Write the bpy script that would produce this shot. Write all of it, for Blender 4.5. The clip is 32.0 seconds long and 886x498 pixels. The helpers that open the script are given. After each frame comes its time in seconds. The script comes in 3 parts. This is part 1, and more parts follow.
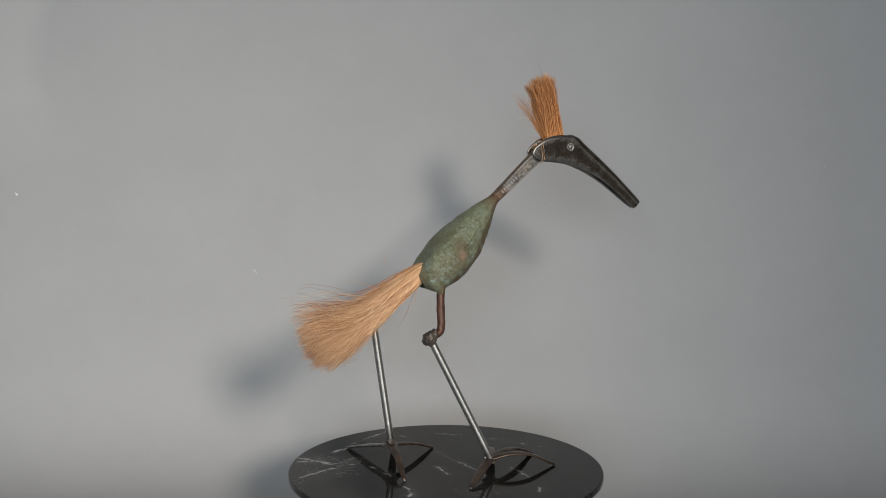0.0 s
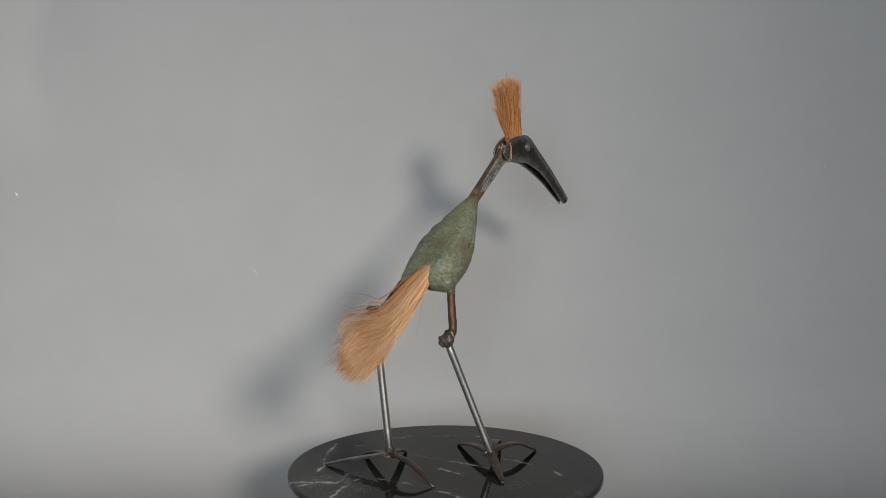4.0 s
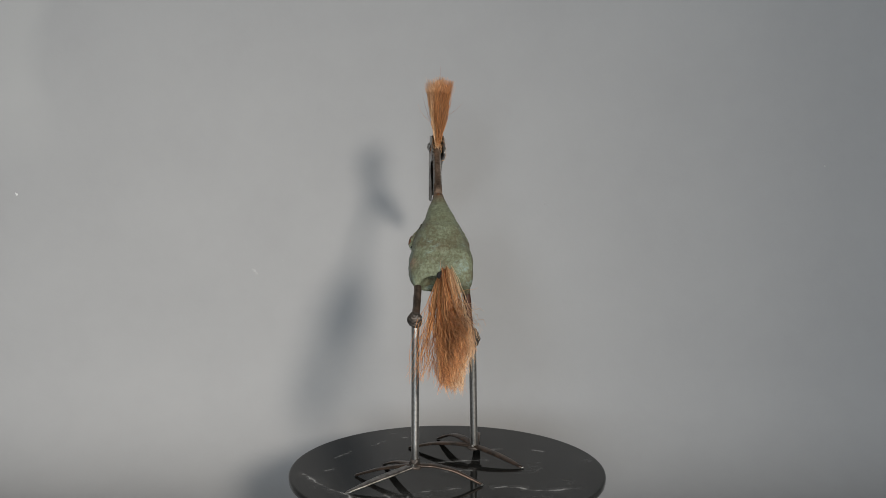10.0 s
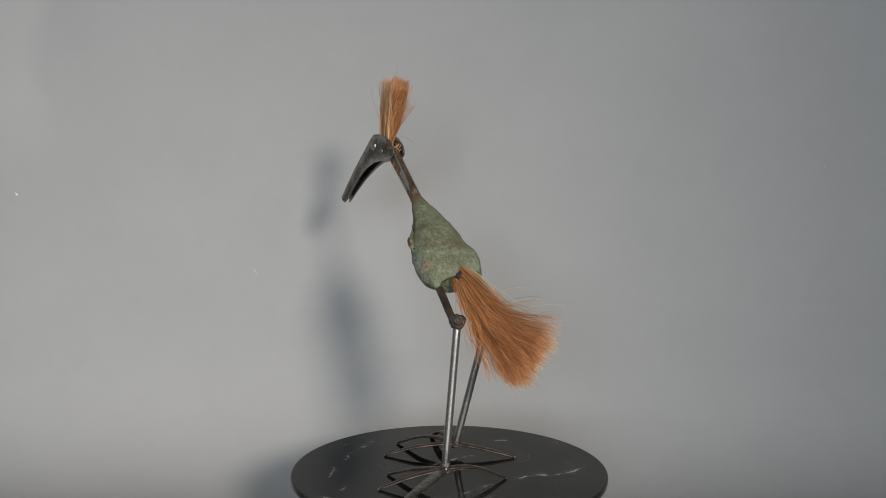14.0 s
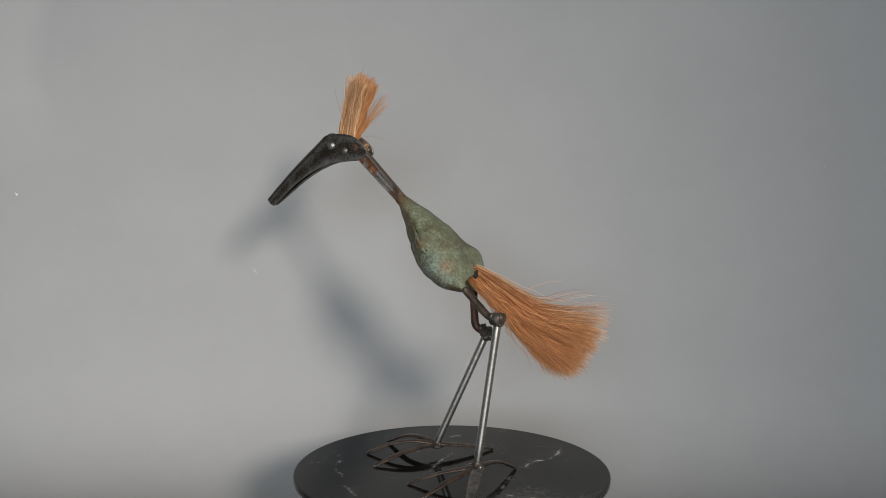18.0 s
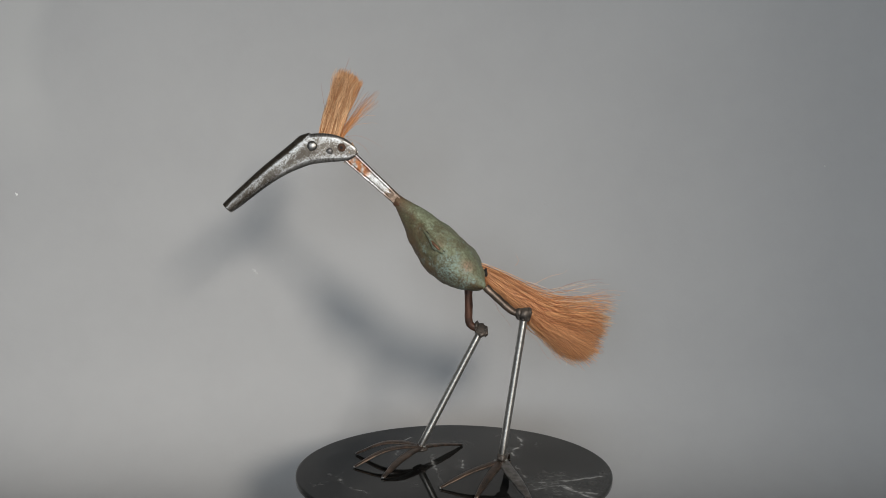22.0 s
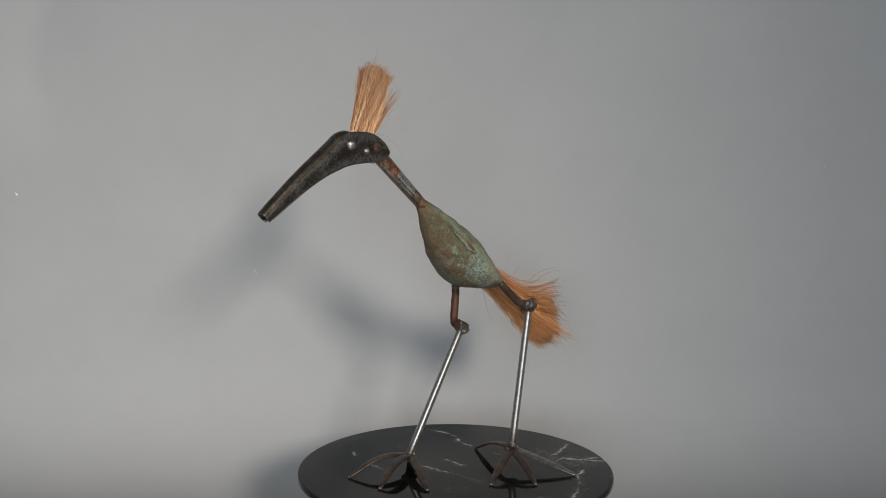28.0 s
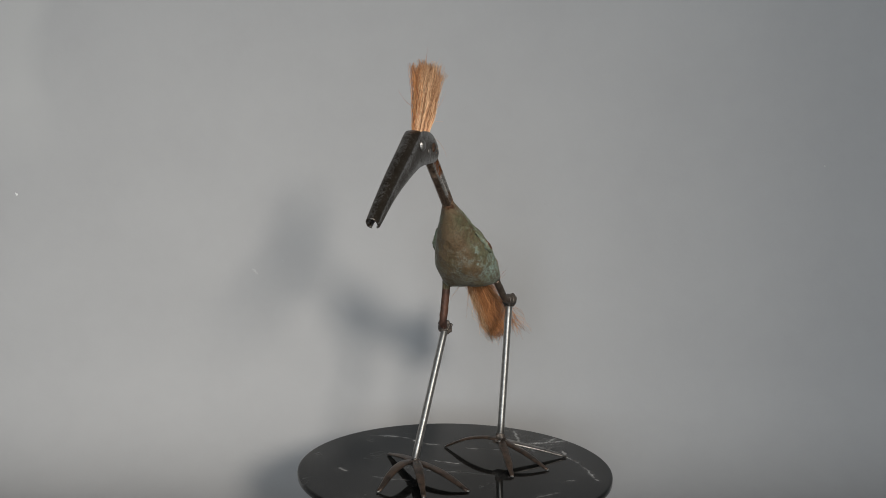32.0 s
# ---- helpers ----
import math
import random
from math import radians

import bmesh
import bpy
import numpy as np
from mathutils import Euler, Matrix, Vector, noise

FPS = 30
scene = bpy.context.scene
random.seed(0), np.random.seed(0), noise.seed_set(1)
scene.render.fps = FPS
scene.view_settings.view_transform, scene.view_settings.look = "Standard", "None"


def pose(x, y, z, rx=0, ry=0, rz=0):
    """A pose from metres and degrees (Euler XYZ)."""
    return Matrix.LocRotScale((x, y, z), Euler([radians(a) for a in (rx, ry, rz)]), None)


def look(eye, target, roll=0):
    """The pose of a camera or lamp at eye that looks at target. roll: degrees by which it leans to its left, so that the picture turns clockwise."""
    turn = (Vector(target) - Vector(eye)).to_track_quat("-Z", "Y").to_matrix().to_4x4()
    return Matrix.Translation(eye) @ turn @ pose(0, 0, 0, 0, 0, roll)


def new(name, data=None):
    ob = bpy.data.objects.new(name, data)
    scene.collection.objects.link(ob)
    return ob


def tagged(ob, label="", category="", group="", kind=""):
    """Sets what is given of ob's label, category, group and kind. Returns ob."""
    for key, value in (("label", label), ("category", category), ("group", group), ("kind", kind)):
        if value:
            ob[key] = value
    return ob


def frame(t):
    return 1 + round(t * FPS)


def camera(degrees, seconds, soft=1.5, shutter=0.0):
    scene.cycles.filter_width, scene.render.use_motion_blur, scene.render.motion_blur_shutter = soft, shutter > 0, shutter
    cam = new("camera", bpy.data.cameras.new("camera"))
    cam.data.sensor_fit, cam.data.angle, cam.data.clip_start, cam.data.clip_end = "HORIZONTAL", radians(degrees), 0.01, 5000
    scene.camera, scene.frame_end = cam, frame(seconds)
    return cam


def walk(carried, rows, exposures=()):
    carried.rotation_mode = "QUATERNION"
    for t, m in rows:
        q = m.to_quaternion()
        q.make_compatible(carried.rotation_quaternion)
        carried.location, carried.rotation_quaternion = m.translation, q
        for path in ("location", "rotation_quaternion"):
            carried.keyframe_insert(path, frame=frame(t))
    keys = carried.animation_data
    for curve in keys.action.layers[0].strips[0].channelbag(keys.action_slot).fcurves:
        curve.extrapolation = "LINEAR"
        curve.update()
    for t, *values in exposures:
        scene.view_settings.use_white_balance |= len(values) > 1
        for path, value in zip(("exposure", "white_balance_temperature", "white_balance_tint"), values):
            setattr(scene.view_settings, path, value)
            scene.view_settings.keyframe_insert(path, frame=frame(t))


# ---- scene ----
from mathutils.bvhtree import BVHTree

EYE = Vector((0.0, -0.9387, 0.3013))
AHEAD = Vector((-0.00907, 0.99525, -0.09690))
cam = camera(47.64, 32.0, soft=0.9)
VIEW = look(EYE, EYE + AHEAD, 0.388)
walk(cam, [(0.0, VIEW), (32.0, VIEW)])

# ---- light: one soft warm studio lamp from the front right, dim cool daylight from an added, unseen window behind ----
world = bpy.data.worlds.new("world")
scene.world = world
world.use_nodes = True
sky = world.node_tree.nodes.new("ShaderNodeTexSky")
sky.sky_type, sky.sun_disc = "NISHITA", False
sky.sun_elevation, sky.sun_rotation = radians(35), radians(150)
world.node_tree.links.new(sky.outputs[0], world.node_tree.nodes["Background"].inputs[0])
world.node_tree.nodes["Background"].inputs[1].default_value = 0.1

KEY_AT = Vector((1.72, -4.56, 1.74))
KEY_AIM = Vector((-0.33, 0.325, 0.01))
key = new("studio_lamp", bpy.data.lights.new("studio_lamp", "SPOT"))
key.data.energy, key.data.color = 824.0, (1.0, 0.925, 0.835)
key.data.shadow_soft_size, key.data.spot_size, key.data.spot_blend = 0.45, radians(18.3), 1.0
key.matrix_world = look(KEY_AT, KEY_AIM)

# added fill lamp for the cool light, set in an unseen wall opening
FILL_AT = Vector((-0.6, -5.52, 1.15))
daylight = new("daylight_fill", bpy.data.lights.new("daylight_fill", "AREA"))
daylight.data.shape, daylight.data.size, daylight.data.size_y = "RECTANGLE", 2.4, 1.5
daylight.data.energy, daylight.data.color = 130.0, (0.85, 0.925, 1.0)
daylight.matrix_world = look(FILL_AT, FILL_AT + Vector((0, 1, 0)))
scene.view_settings.exposure = 0.0


# ---- materials ----
class Nodes:
    """Short names for building a node material."""

    def __init__(self, name):
        self.mat = bpy.data.materials.new(name)
        self.mat.use_nodes = True
        self.tree = self.mat.node_tree
        self.out = self.tree.nodes["Principled BSDF"]

    def node(self, kind, **values):
        n = self.tree.nodes.new(kind)
        for k, v in values.items():
            n.inputs[k.replace("_", " ")].default_value = v
        return n

    def link(self, a, b):
        self.tree.links.new(a, b)

    def coords(self):
        return self.node("ShaderNodeTexCoord").outputs["Object"]

    def noise(self, scale, detail=4.0, rough=0.55, where=None, distort=0.0):
        n = self.node("ShaderNodeTexNoise", Scale=scale, Detail=detail, Roughness=rough, Distortion=distort)
        self.link(where or self.coords(), n.inputs["Vector"])
        return n.outputs["Fac"]

    def ramp(self, fac, stops):
        n = self.tree.nodes.new("ShaderNodeValToRGB")
        e = n.color_ramp.elements
        while len(e) < len(stops):
            e.new(0.5)
        for el, (at, col) in zip(e, stops):
            el.position = at
            el.color = (*col, 1) if isinstance(col, tuple) else (col, col, col, 1)
        self.link(fac, n.inputs[0])
        return n.outputs[0]

    def mix(self, fac, a, b):
        n = self.tree.nodes.new("ShaderNodeMix")
        n.data_type = "RGBA"
        for sock, v in ((n.inputs[0], fac), (n.inputs[6], a), (n.inputs[7], b)):
            if isinstance(v, tuple):
                sock.default_value = (*v, 1)
            elif isinstance(v, float):
                sock.default_value = v
            else:
                self.link(v, sock)
        return n.outputs[2]

    def attr(self, name):
        n = self.tree.nodes.new("ShaderNodeAttribute")
        n.attribute_name = name
        return n.outputs["Fac"]

    def bump(self, height, strength, distance):
        n = self.node("ShaderNodeBump", Strength=strength, Distance=distance)
        self.link(height, n.inputs["Height"])
        self.link(n.outputs[0], self.out.inputs["Normal"])

    def set(self, **values):
        for k, v in values.items():
            sock = self.out.inputs[k.replace("_", " ")]
            if isinstance(v, tuple):
                sock.default_value = (*v, 1)
            elif isinstance(v, (int, float)):
                sock.default_value = v
            else:
                self.link(v, sock)
        return self


def wall_paint():
    n = Nodes("grey_wall_paint")
    broad = n.noise(3.0, 5.0, 0.6)
    fine = n.noise(40.0, 3.0, 0.6)
    col = n.ramp(broad, [(0.3, (0.345, 0.345, 0.345)), (0.7, (0.385, 0.385, 0.383))])
    col = n.mix(n.ramp(fine, [(0.35, 0.0), (0.75, 0.12)]), col, (0.42, 0.42, 0.42))
    # a patch of light with a wavy border, painted paler high on one side
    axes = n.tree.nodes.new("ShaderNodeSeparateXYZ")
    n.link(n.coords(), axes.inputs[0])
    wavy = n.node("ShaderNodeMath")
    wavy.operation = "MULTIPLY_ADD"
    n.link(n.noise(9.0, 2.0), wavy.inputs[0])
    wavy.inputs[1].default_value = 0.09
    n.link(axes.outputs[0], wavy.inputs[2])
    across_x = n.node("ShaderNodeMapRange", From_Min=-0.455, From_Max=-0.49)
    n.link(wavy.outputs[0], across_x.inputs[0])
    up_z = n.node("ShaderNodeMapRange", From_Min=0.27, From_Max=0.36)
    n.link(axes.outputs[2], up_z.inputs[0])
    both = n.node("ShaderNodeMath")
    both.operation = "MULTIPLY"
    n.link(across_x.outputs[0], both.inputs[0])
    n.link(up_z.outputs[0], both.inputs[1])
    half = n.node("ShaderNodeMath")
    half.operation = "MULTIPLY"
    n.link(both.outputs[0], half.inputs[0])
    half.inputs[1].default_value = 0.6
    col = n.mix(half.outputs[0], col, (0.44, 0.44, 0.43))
    n.set(Base_Color=col, Roughness=0.75, Specular_IOR_Level=0.25)
    n.bump(n.noise(220.0, 3.0), 0.08, 0.001)
    return n.mat


def plain(name, col, rough=0.8, vary=0.12, scale=20.0, metallic=0.0, bump=0.0):
    n = Nodes(name)
    lo, hi = tuple(c * (1 - vary) for c in col), tuple(min(1.0, c * (1 + vary)) for c in col)
    n.set(Base_Color=n.ramp(n.noise(scale), [(0.3, lo), (0.7, hi)]), Roughness=rough, Metallic=metallic)
    if bump:
        n.bump(n.noise(scale * 8), 0.5, bump)
    return n.mat


def marble():
    n = Nodes("black_marble")
    vein = n.attr("vein")
    cloud = n.noise(14.0, 6.0, 0.6, distort=0.6)
    base = n.ramp(cloud, [(0.35, (0.004, 0.004, 0.004)), (0.75, (0.013, 0.013, 0.012))])
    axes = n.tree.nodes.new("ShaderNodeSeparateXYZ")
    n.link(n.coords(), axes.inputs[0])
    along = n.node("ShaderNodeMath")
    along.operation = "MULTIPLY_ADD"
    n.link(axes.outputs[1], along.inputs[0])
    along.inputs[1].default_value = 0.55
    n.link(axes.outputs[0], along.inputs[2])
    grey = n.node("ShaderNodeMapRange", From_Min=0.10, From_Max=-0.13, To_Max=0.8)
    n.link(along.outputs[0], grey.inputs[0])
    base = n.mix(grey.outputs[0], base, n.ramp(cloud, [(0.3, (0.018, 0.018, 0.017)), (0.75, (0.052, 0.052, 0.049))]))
    broken = n.ramp(n.noise(160.0, 3.0, 0.6), [(0.30, 0.25), (0.6, 1.0)])
    m = n.node("ShaderNodeMath")
    m.operation = "MULTIPLY"
    n.link(vein, m.inputs[0])
    n.link(broken, m.inputs[1])
    n.set(Base_Color=n.mix(m.outputs[0], base, (0.66, 0.66, 0.64)), IOR=1.5, Specular_IOR_Level=0.10)
    n.set(Roughness=n.ramp(n.noise(60.0, 4.0), [(0.3, 0.035), (0.8, 0.075)]))
    return n.mat


def patina():
    """Olive-brown copper with pale green verdigris on its back and a chalky teal crust on its flanks."""
    n = Nodes("green_copper_patina")
    big = n.noise(30.0, 7.0, 0.68, distort=0.5)
    mid = n.noise(400.0, 6.0, 0.72)
    fine = n.noise(650.0, 4.0, 0.65)
    olive = n.ramp(mid, [(0.36, (0.050, 0.047, 0.022)), (0.5, (0.095, 0.097, 0.048)), (0.64, (0.165, 0.178, 0.10))])
    brown = n.ramp(fine, [(0.3, (0.060, 0.036, 0.016)), (0.7, (0.15, 0.092, 0.042))])
    col = n.mix(n.ramp(big, [(0.40, 0.0), (0.62, 0.85)]), olive, brown)
    sage = n.ramp(mid, [(0.36, (0.125, 0.132, 0.076)), (0.50, (0.195, 0.215, 0.130)), (0.64, (0.295, 0.335, 0.235))])
    over = n.node("ShaderNodeMath")
    over.operation = "MULTIPLY_ADD"
    n.link(n.noise(42.0, 8.0, 0.72, distort=0.4), over.inputs[0])
    over.inputs[1].default_value = 1.5
    n.link(n.attr("dust"), over.inputs[2])
    col = n.mix(n.ramp(over.outputs[0], [(0.80, 0.0), (1.65, 0.95)]), col, sage)
    # brown bare patches and dark pits show through everywhere
    col = n.mix(n.ramp(n.noise(26.0, 8.0, 0.7, distort=0.5), [(0.48, 0.0), (0.63, 0.65)]), col, brown)
    col = n.mix(n.ramp(fine, [(0.28, 0.5), (0.42, 0.0)]), col, (0.035, 0.030, 0.016))
    crust = n.noise(75.0, 6.0, 0.7, distort=0.8)
    grains = n.noise(560.0, 3.0, 0.7)
    speck = n.node("ShaderNodeMath")
    speck.operation = "MULTIPLY"
    low = n.node("ShaderNodeMath")
    low.operation = "MULTIPLY_ADD"
    n.link(n.attr("crust"), low.inputs[0])
    low.inputs[1].default_value = 0.145
    n.link(crust, low.inputs[2])
    n.link(n.ramp(low.outputs[0], [(0.55, 0.0), (0.70, 0.95)]), speck.inputs[0])
    n.link(n.ramp(grains, [(0.42, 0.05), (0.58, 1.0)]), speck.inputs[1])
    col = n.mix(speck.outputs[0], col, (0.27, 0.36, 0.315))
    neck = n.attr("worn")
    col = n.mix(neck, col, n.ramp(fine, [(0.3, (0.085, 0.05, 0.026)), (0.7, (0.19, 0.115, 0.06))]))
    rub = n.node("ShaderNodeMath")
    rub.operation = "MULTIPLY"
    n.link(n.attr("rubbed"), rub.inputs[0])
    n.link(n.ramp(mid, [(0.38, 0.1), (0.55, 0.9)]), rub.inputs[1])
    col = n.mix(rub.outputs[0], col, (0.40, 0.24, 0.16))
    n.set(Base_Color=col, Roughness=n.ramp(mid, [(0.36, 0.36), (0.64, 0.62)]), Metallic=0.15)
    n.bump(n.noise(330.0, 7.0, 0.78), 0.95, 0.0015)
    return n.mat


def worn_steel():
    """Dark brown scaled tool steel, rubbed bright in fine grains along its edges, with the beak ridge's highlight
    painted in.
    """
    n = Nodes("worn_tool_steel")
    grain = n.noise(620.0, 8.0, 0.8)
    cloud = n.noise(75.0, 6.0, 0.65)
    add = n.node("ShaderNodeMath")
    add.operation = "MULTIPLY_ADD"
    n.link(n.attr("worn"), add.inputs[0])
    add.inputs[1].default_value = 0.22
    n.link(grain, add.inputs[2])
    add2 = n.node("ShaderNodeMath")
    add2.operation = "MULTIPLY_ADD"
    n.link(cloud, add2.inputs[0])
    add2.inputs[1].default_value = 0.42
    n.link(add.outputs[0], add2.inputs[2])
    bright = n.ramp(add2.outputs[0], [(0.72, 0.0), (0.86, 0.6), (0.96, 1.0)])
    dark = n.ramp(cloud, [(0.3, (0.050, 0.040, 0.030)), (0.7, (0.092, 0.075, 0.058))])
    n.set(Base_Color=n.mix(bright, dark, (0.40, 0.39, 0.37)))
    n.set(Roughness=n.ramp(grain, [(0.35, 0.28), (0.65, 0.39)]), Metallic=n.ramp(bright, [(0.0, 0.8), (1.0, 1.0)]), Specular_IOR_Level=0.3)
    n.bump(grain, 0.22, 0.0005)
    return n.mat


def spanner_steel():
    n = Nodes("chromed_spanner_steel")
    cloud = n.noise(90.0, 5.0, 0.65)
    fine = n.noise(420.0, 3.0)
    col = n.ramp(fine, [(0.3, (0.23, 0.212, 0.19)), (0.7, (0.48, 0.46, 0.43))])
    col = n.mix(n.ramp(n.attr("panel"), [(0.5, 0.0), (0.9, 0.75)]), col, n.ramp(fine, [(0.35, (0.10, 0.085, 0.072)), (0.65, (0.34, 0.32, 0.29))]))
    rust = n.ramp(fine, [(0.3, (0.11, 0.036, 0.011)), (0.7, (0.36, 0.125, 0.032))])
    col = n.mix(n.ramp(cloud, [(0.62, 0.0), (0.70, 0.6)]), col, rust)
    spot = n.node("ShaderNodeMath")
    spot.operation = "MULTIPLY"
    n.link(n.attr("worn"), spot.inputs[0])
    n.link(n.ramp(n.noise(150.0, 4.0), [(0.38, 0.0), (0.50, 0.95)]), spot.inputs[1])
    col = n.mix(spot.outputs[0], col, rust)
    col = n.mix(n.ramp(n.attr("brown"), [(0.25, 0.0), (0.8, 0.9)]), col, n.ramp(fine, [(0.3, (0.095, 0.062, 0.042)), (0.7, (0.24, 0.155, 0.100))]))
    n.set(Base_Color=col, Metallic=n.ramp(cloud, [(0.55, 0.80), (0.66, 0.3)]), Roughness=n.ramp(cloud, [(0.4, 0.30), (0.65, 0.6)]))
    n.bump(fine, 0.25, 0.0004)
    return n.mat


def zinc():
    n = Nodes("zinc_rod")
    fine = n.noise(300.0, 4.0)
    cloud = n.noise(70.0, 4.0)
    col = n.ramp(fine, [(0.3, (0.35, 0.345, 0.325)), (0.7, (0.52, 0.515, 0.49))])
    col = n.mix(n.ramp(cloud, [(0.55, 0.0), (0.75, 0.45)]), col, (0.23, 0.22, 0.20))
    n.set(Base_Color=col, Metallic=0.90, Roughness=n.ramp(cloud, [(0.3, 0.42), (0.7, 0.50)]), Anisotropic=0.82, Anisotropic_Rotation=0.25)
    # turned finish: the tangent runs round the rod, the gloss spreads along it
    turned = n.tree.nodes.new("ShaderNodeTangent")
    turned.direction_type, turned.axis = "RADIAL", "Z"
    n.link(turned.outputs[0], n.out.inputs["Tangent"])
    n.bump(fine, 0.15, 0.0003)
    return n.mat


def rusty(name, dark, red, metal=0.4, rough=0.55):
    n = Nodes(name)
    cloud = n.noise(110.0, 5.0, 0.65)
    fine = n.noise(480.0, 4.0)
    col = n.ramp(cloud, [(0.35, dark), (0.65, red)])
    col = n.mix(n.ramp(fine, [(0.6, 0.0), (0.8, 0.35)]), col, (0.24, 0.20, 0.16))
    n.set(Base_Color=col, Metallic=metal, Roughness=rough)
    n.bump(fine, 0.4, 0.0005)
    return n.mat


def bristle(name, dark, light, root_brown=0.0):
    n = Nodes(name)
    geo = n.tree.nodes.new("ShaderNodeNewGeometry")
    col = n.ramp(geo.outputs["Random Per Island"], [(0.0, dark), (0.55, tuple((a + b) / 2 for a, b in zip(dark, light))), (1.0, light)])
    # darker brown towards the root
    if root_brown:
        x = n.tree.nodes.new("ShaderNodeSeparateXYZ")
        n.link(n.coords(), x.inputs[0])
        near = n.node("ShaderNodeMapRange", From_Min=-0.075, From_Max=-0.035, To_Max=root_brown)
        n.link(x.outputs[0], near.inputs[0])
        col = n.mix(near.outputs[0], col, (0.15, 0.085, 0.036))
    n.set(Base_Color=col, Roughness=0.42, Specular_IOR_Level=0.45)
    return n.mat


M_WALL = wall_paint()
M_ROOM = plain("grey_room_plaster", (0.24, 0.235, 0.23), 0.9, 0.05, 3.0)
M_FLOOR = plain("dark_table_laminate", (0.24, 0.23, 0.22), 0.6, 0.2, 6.0)
M_SPECK = plain("white_filler", (0.74, 0.74, 0.72), 0.9, 0.1, 300.0)
M_NICK = plain("grey_brown_scuff", (0.46, 0.46, 0.45), 0.9, 0.1, 300.0)
M_SMUDGE = plain("grey_smudge", (0.345, 0.345, 0.342), 0.8, 0.1, 300.0)
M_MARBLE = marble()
M_BASE = plain("black_turntable_plastic", (0.02, 0.02, 0.02), 0.5, 0.2, 40.0)
M_PATINA = patina()
M_STEEL = worn_steel()
M_SPANNER = spanner_steel()
M_ZINC = zinc()
M_THIGH = rusty("rust_brown_rod", (0.045, 0.024, 0.017), (0.125, 0.055, 0.034), 0.35, 0.5)
M_SHIN = rusty("brown_grey_rod", (0.060, 0.046, 0.036), (0.16, 0.115, 0.085), 0.65, 0.42)
M_TOE = rusty("rusted_flat_steel", (0.052, 0.043, 0.037), (0.145, 0.098, 0.072), 0.75, 0.40)
M_TOE_GREY = rusty("scraped_flat_steel", (0.12, 0.11, 0.10), (0.32, 0.30, 0.28), 0.92, 0.35)
M_KNEE = rusty("blackened_weld", (0.050, 0.044, 0.039), (0.150, 0.122, 0.100), 0.55, 0.52)
M_RIVET = plain("bright_rivet", (0.36, 0.35, 0.33), 0.40, 0.25, 500.0, 1.0, 0.0003)
M_RIVET_DULL = plain("dull_rivet", (0.25, 0.24, 0.225), 0.45, 0.35, 500.0, 0.9, 0.0004)
# near-black colour for the shade inside holes and beside the weld
M_RECESS_SHADE = plain("recess_shade", (0.012, 0.011, 0.010), 0.8, 0.2, 300.0)
M_RUSTHOLE = rusty("rust_spot", (0.035, 0.018, 0.010), (0.10, 0.045, 0.022), 0.1, 0.8)
M_LETTER = plain("rubbed_letter_steel", (0.50, 0.485, 0.46), 0.4, 0.2, 600.0, 0.6)
M_COPPER = rusty("bare_copper_weld", (0.080, 0.045, 0.027), (0.23, 0.11, 0.058), 0.5, 0.5)
M_CREST = bristle("orange_palm_bristle", (0.25, 0.075, 0.020), (0.95, 0.47, 0.19))
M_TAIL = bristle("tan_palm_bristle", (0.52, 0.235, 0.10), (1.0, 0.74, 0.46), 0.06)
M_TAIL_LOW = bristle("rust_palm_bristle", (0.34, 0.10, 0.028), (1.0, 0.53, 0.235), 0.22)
M_CREST_FRONT = bristle("pale_palm_bristle", (0.40, 0.170, 0.066), (1.0, 0.68, 0.395))


# ---- mesh helpers ----
def part(name, bm, material, parent, label="", smooth=True):
    """Link a bmesh as one mesh object under a thing or a part."""
    mesh = bpy.data.meshes.new(name)
    bmesh.ops.recalc_face_normals(bm, faces=bm.faces)
    bm.to_mesh(mesh)
    bm.free()
    mesh.materials.append(material)
    for poly in mesh.polygons:
        poly.use_smooth = smooth
    ob = new(name, mesh)
    ob.parent = parent
    return tagged(ob, label)


def skin(rings, close=True, caps=(True, True)):
    """A bmesh through a list of rings of points."""
    bm = bmesh.new()
    vs = [[bm.verts.new(p) for p in ring] for ring in rings]
    n = len(rings[0])
    for a, b in zip(vs, vs[1:]):
        for i in range(n if close else n - 1):
            j = (i + 1) % n
            bm.faces.new((a[i], a[j], b[j], b[i]))
    if close and caps[0]:
        bm.faces.new(vs[0][::-1])
    if close and caps[1]:
        bm.faces.new(vs[-1])
    return bm


def bent(points, steps=6):
    """A smooth line through points (Catmull-Rom)."""
    pts = [Vector(p) for p in points]
    pts = [pts[0] * 2 - pts[1], *pts, pts[-1] * 2 - pts[-2]]
    out = []
    for i in range(1, len(pts) - 2):
        a, b, c, d = pts[i - 1:i + 3]
        for k in range(steps):
            t = k / steps
            out.append(0.5 * (2 * b + (c - a) * t + (2 * a - 5 * b + 4 * c - d) * t * t + (3 * b - a - 3 * c + d) * t ** 3))
    out.append(pts[-2])
    return out


def across(line, i, up):
    """Two directions square to a line at its point i."""
    d = (line[min(i + 1, len(line) - 1)] - line[max(i - 1, 0)]).normalized()
    side = d.cross(up)
    if side.length < 1e-4:
        side = d.cross(Vector((1, 0, 0)))
    side.normalize()
    return side, side.cross(d).normalized()


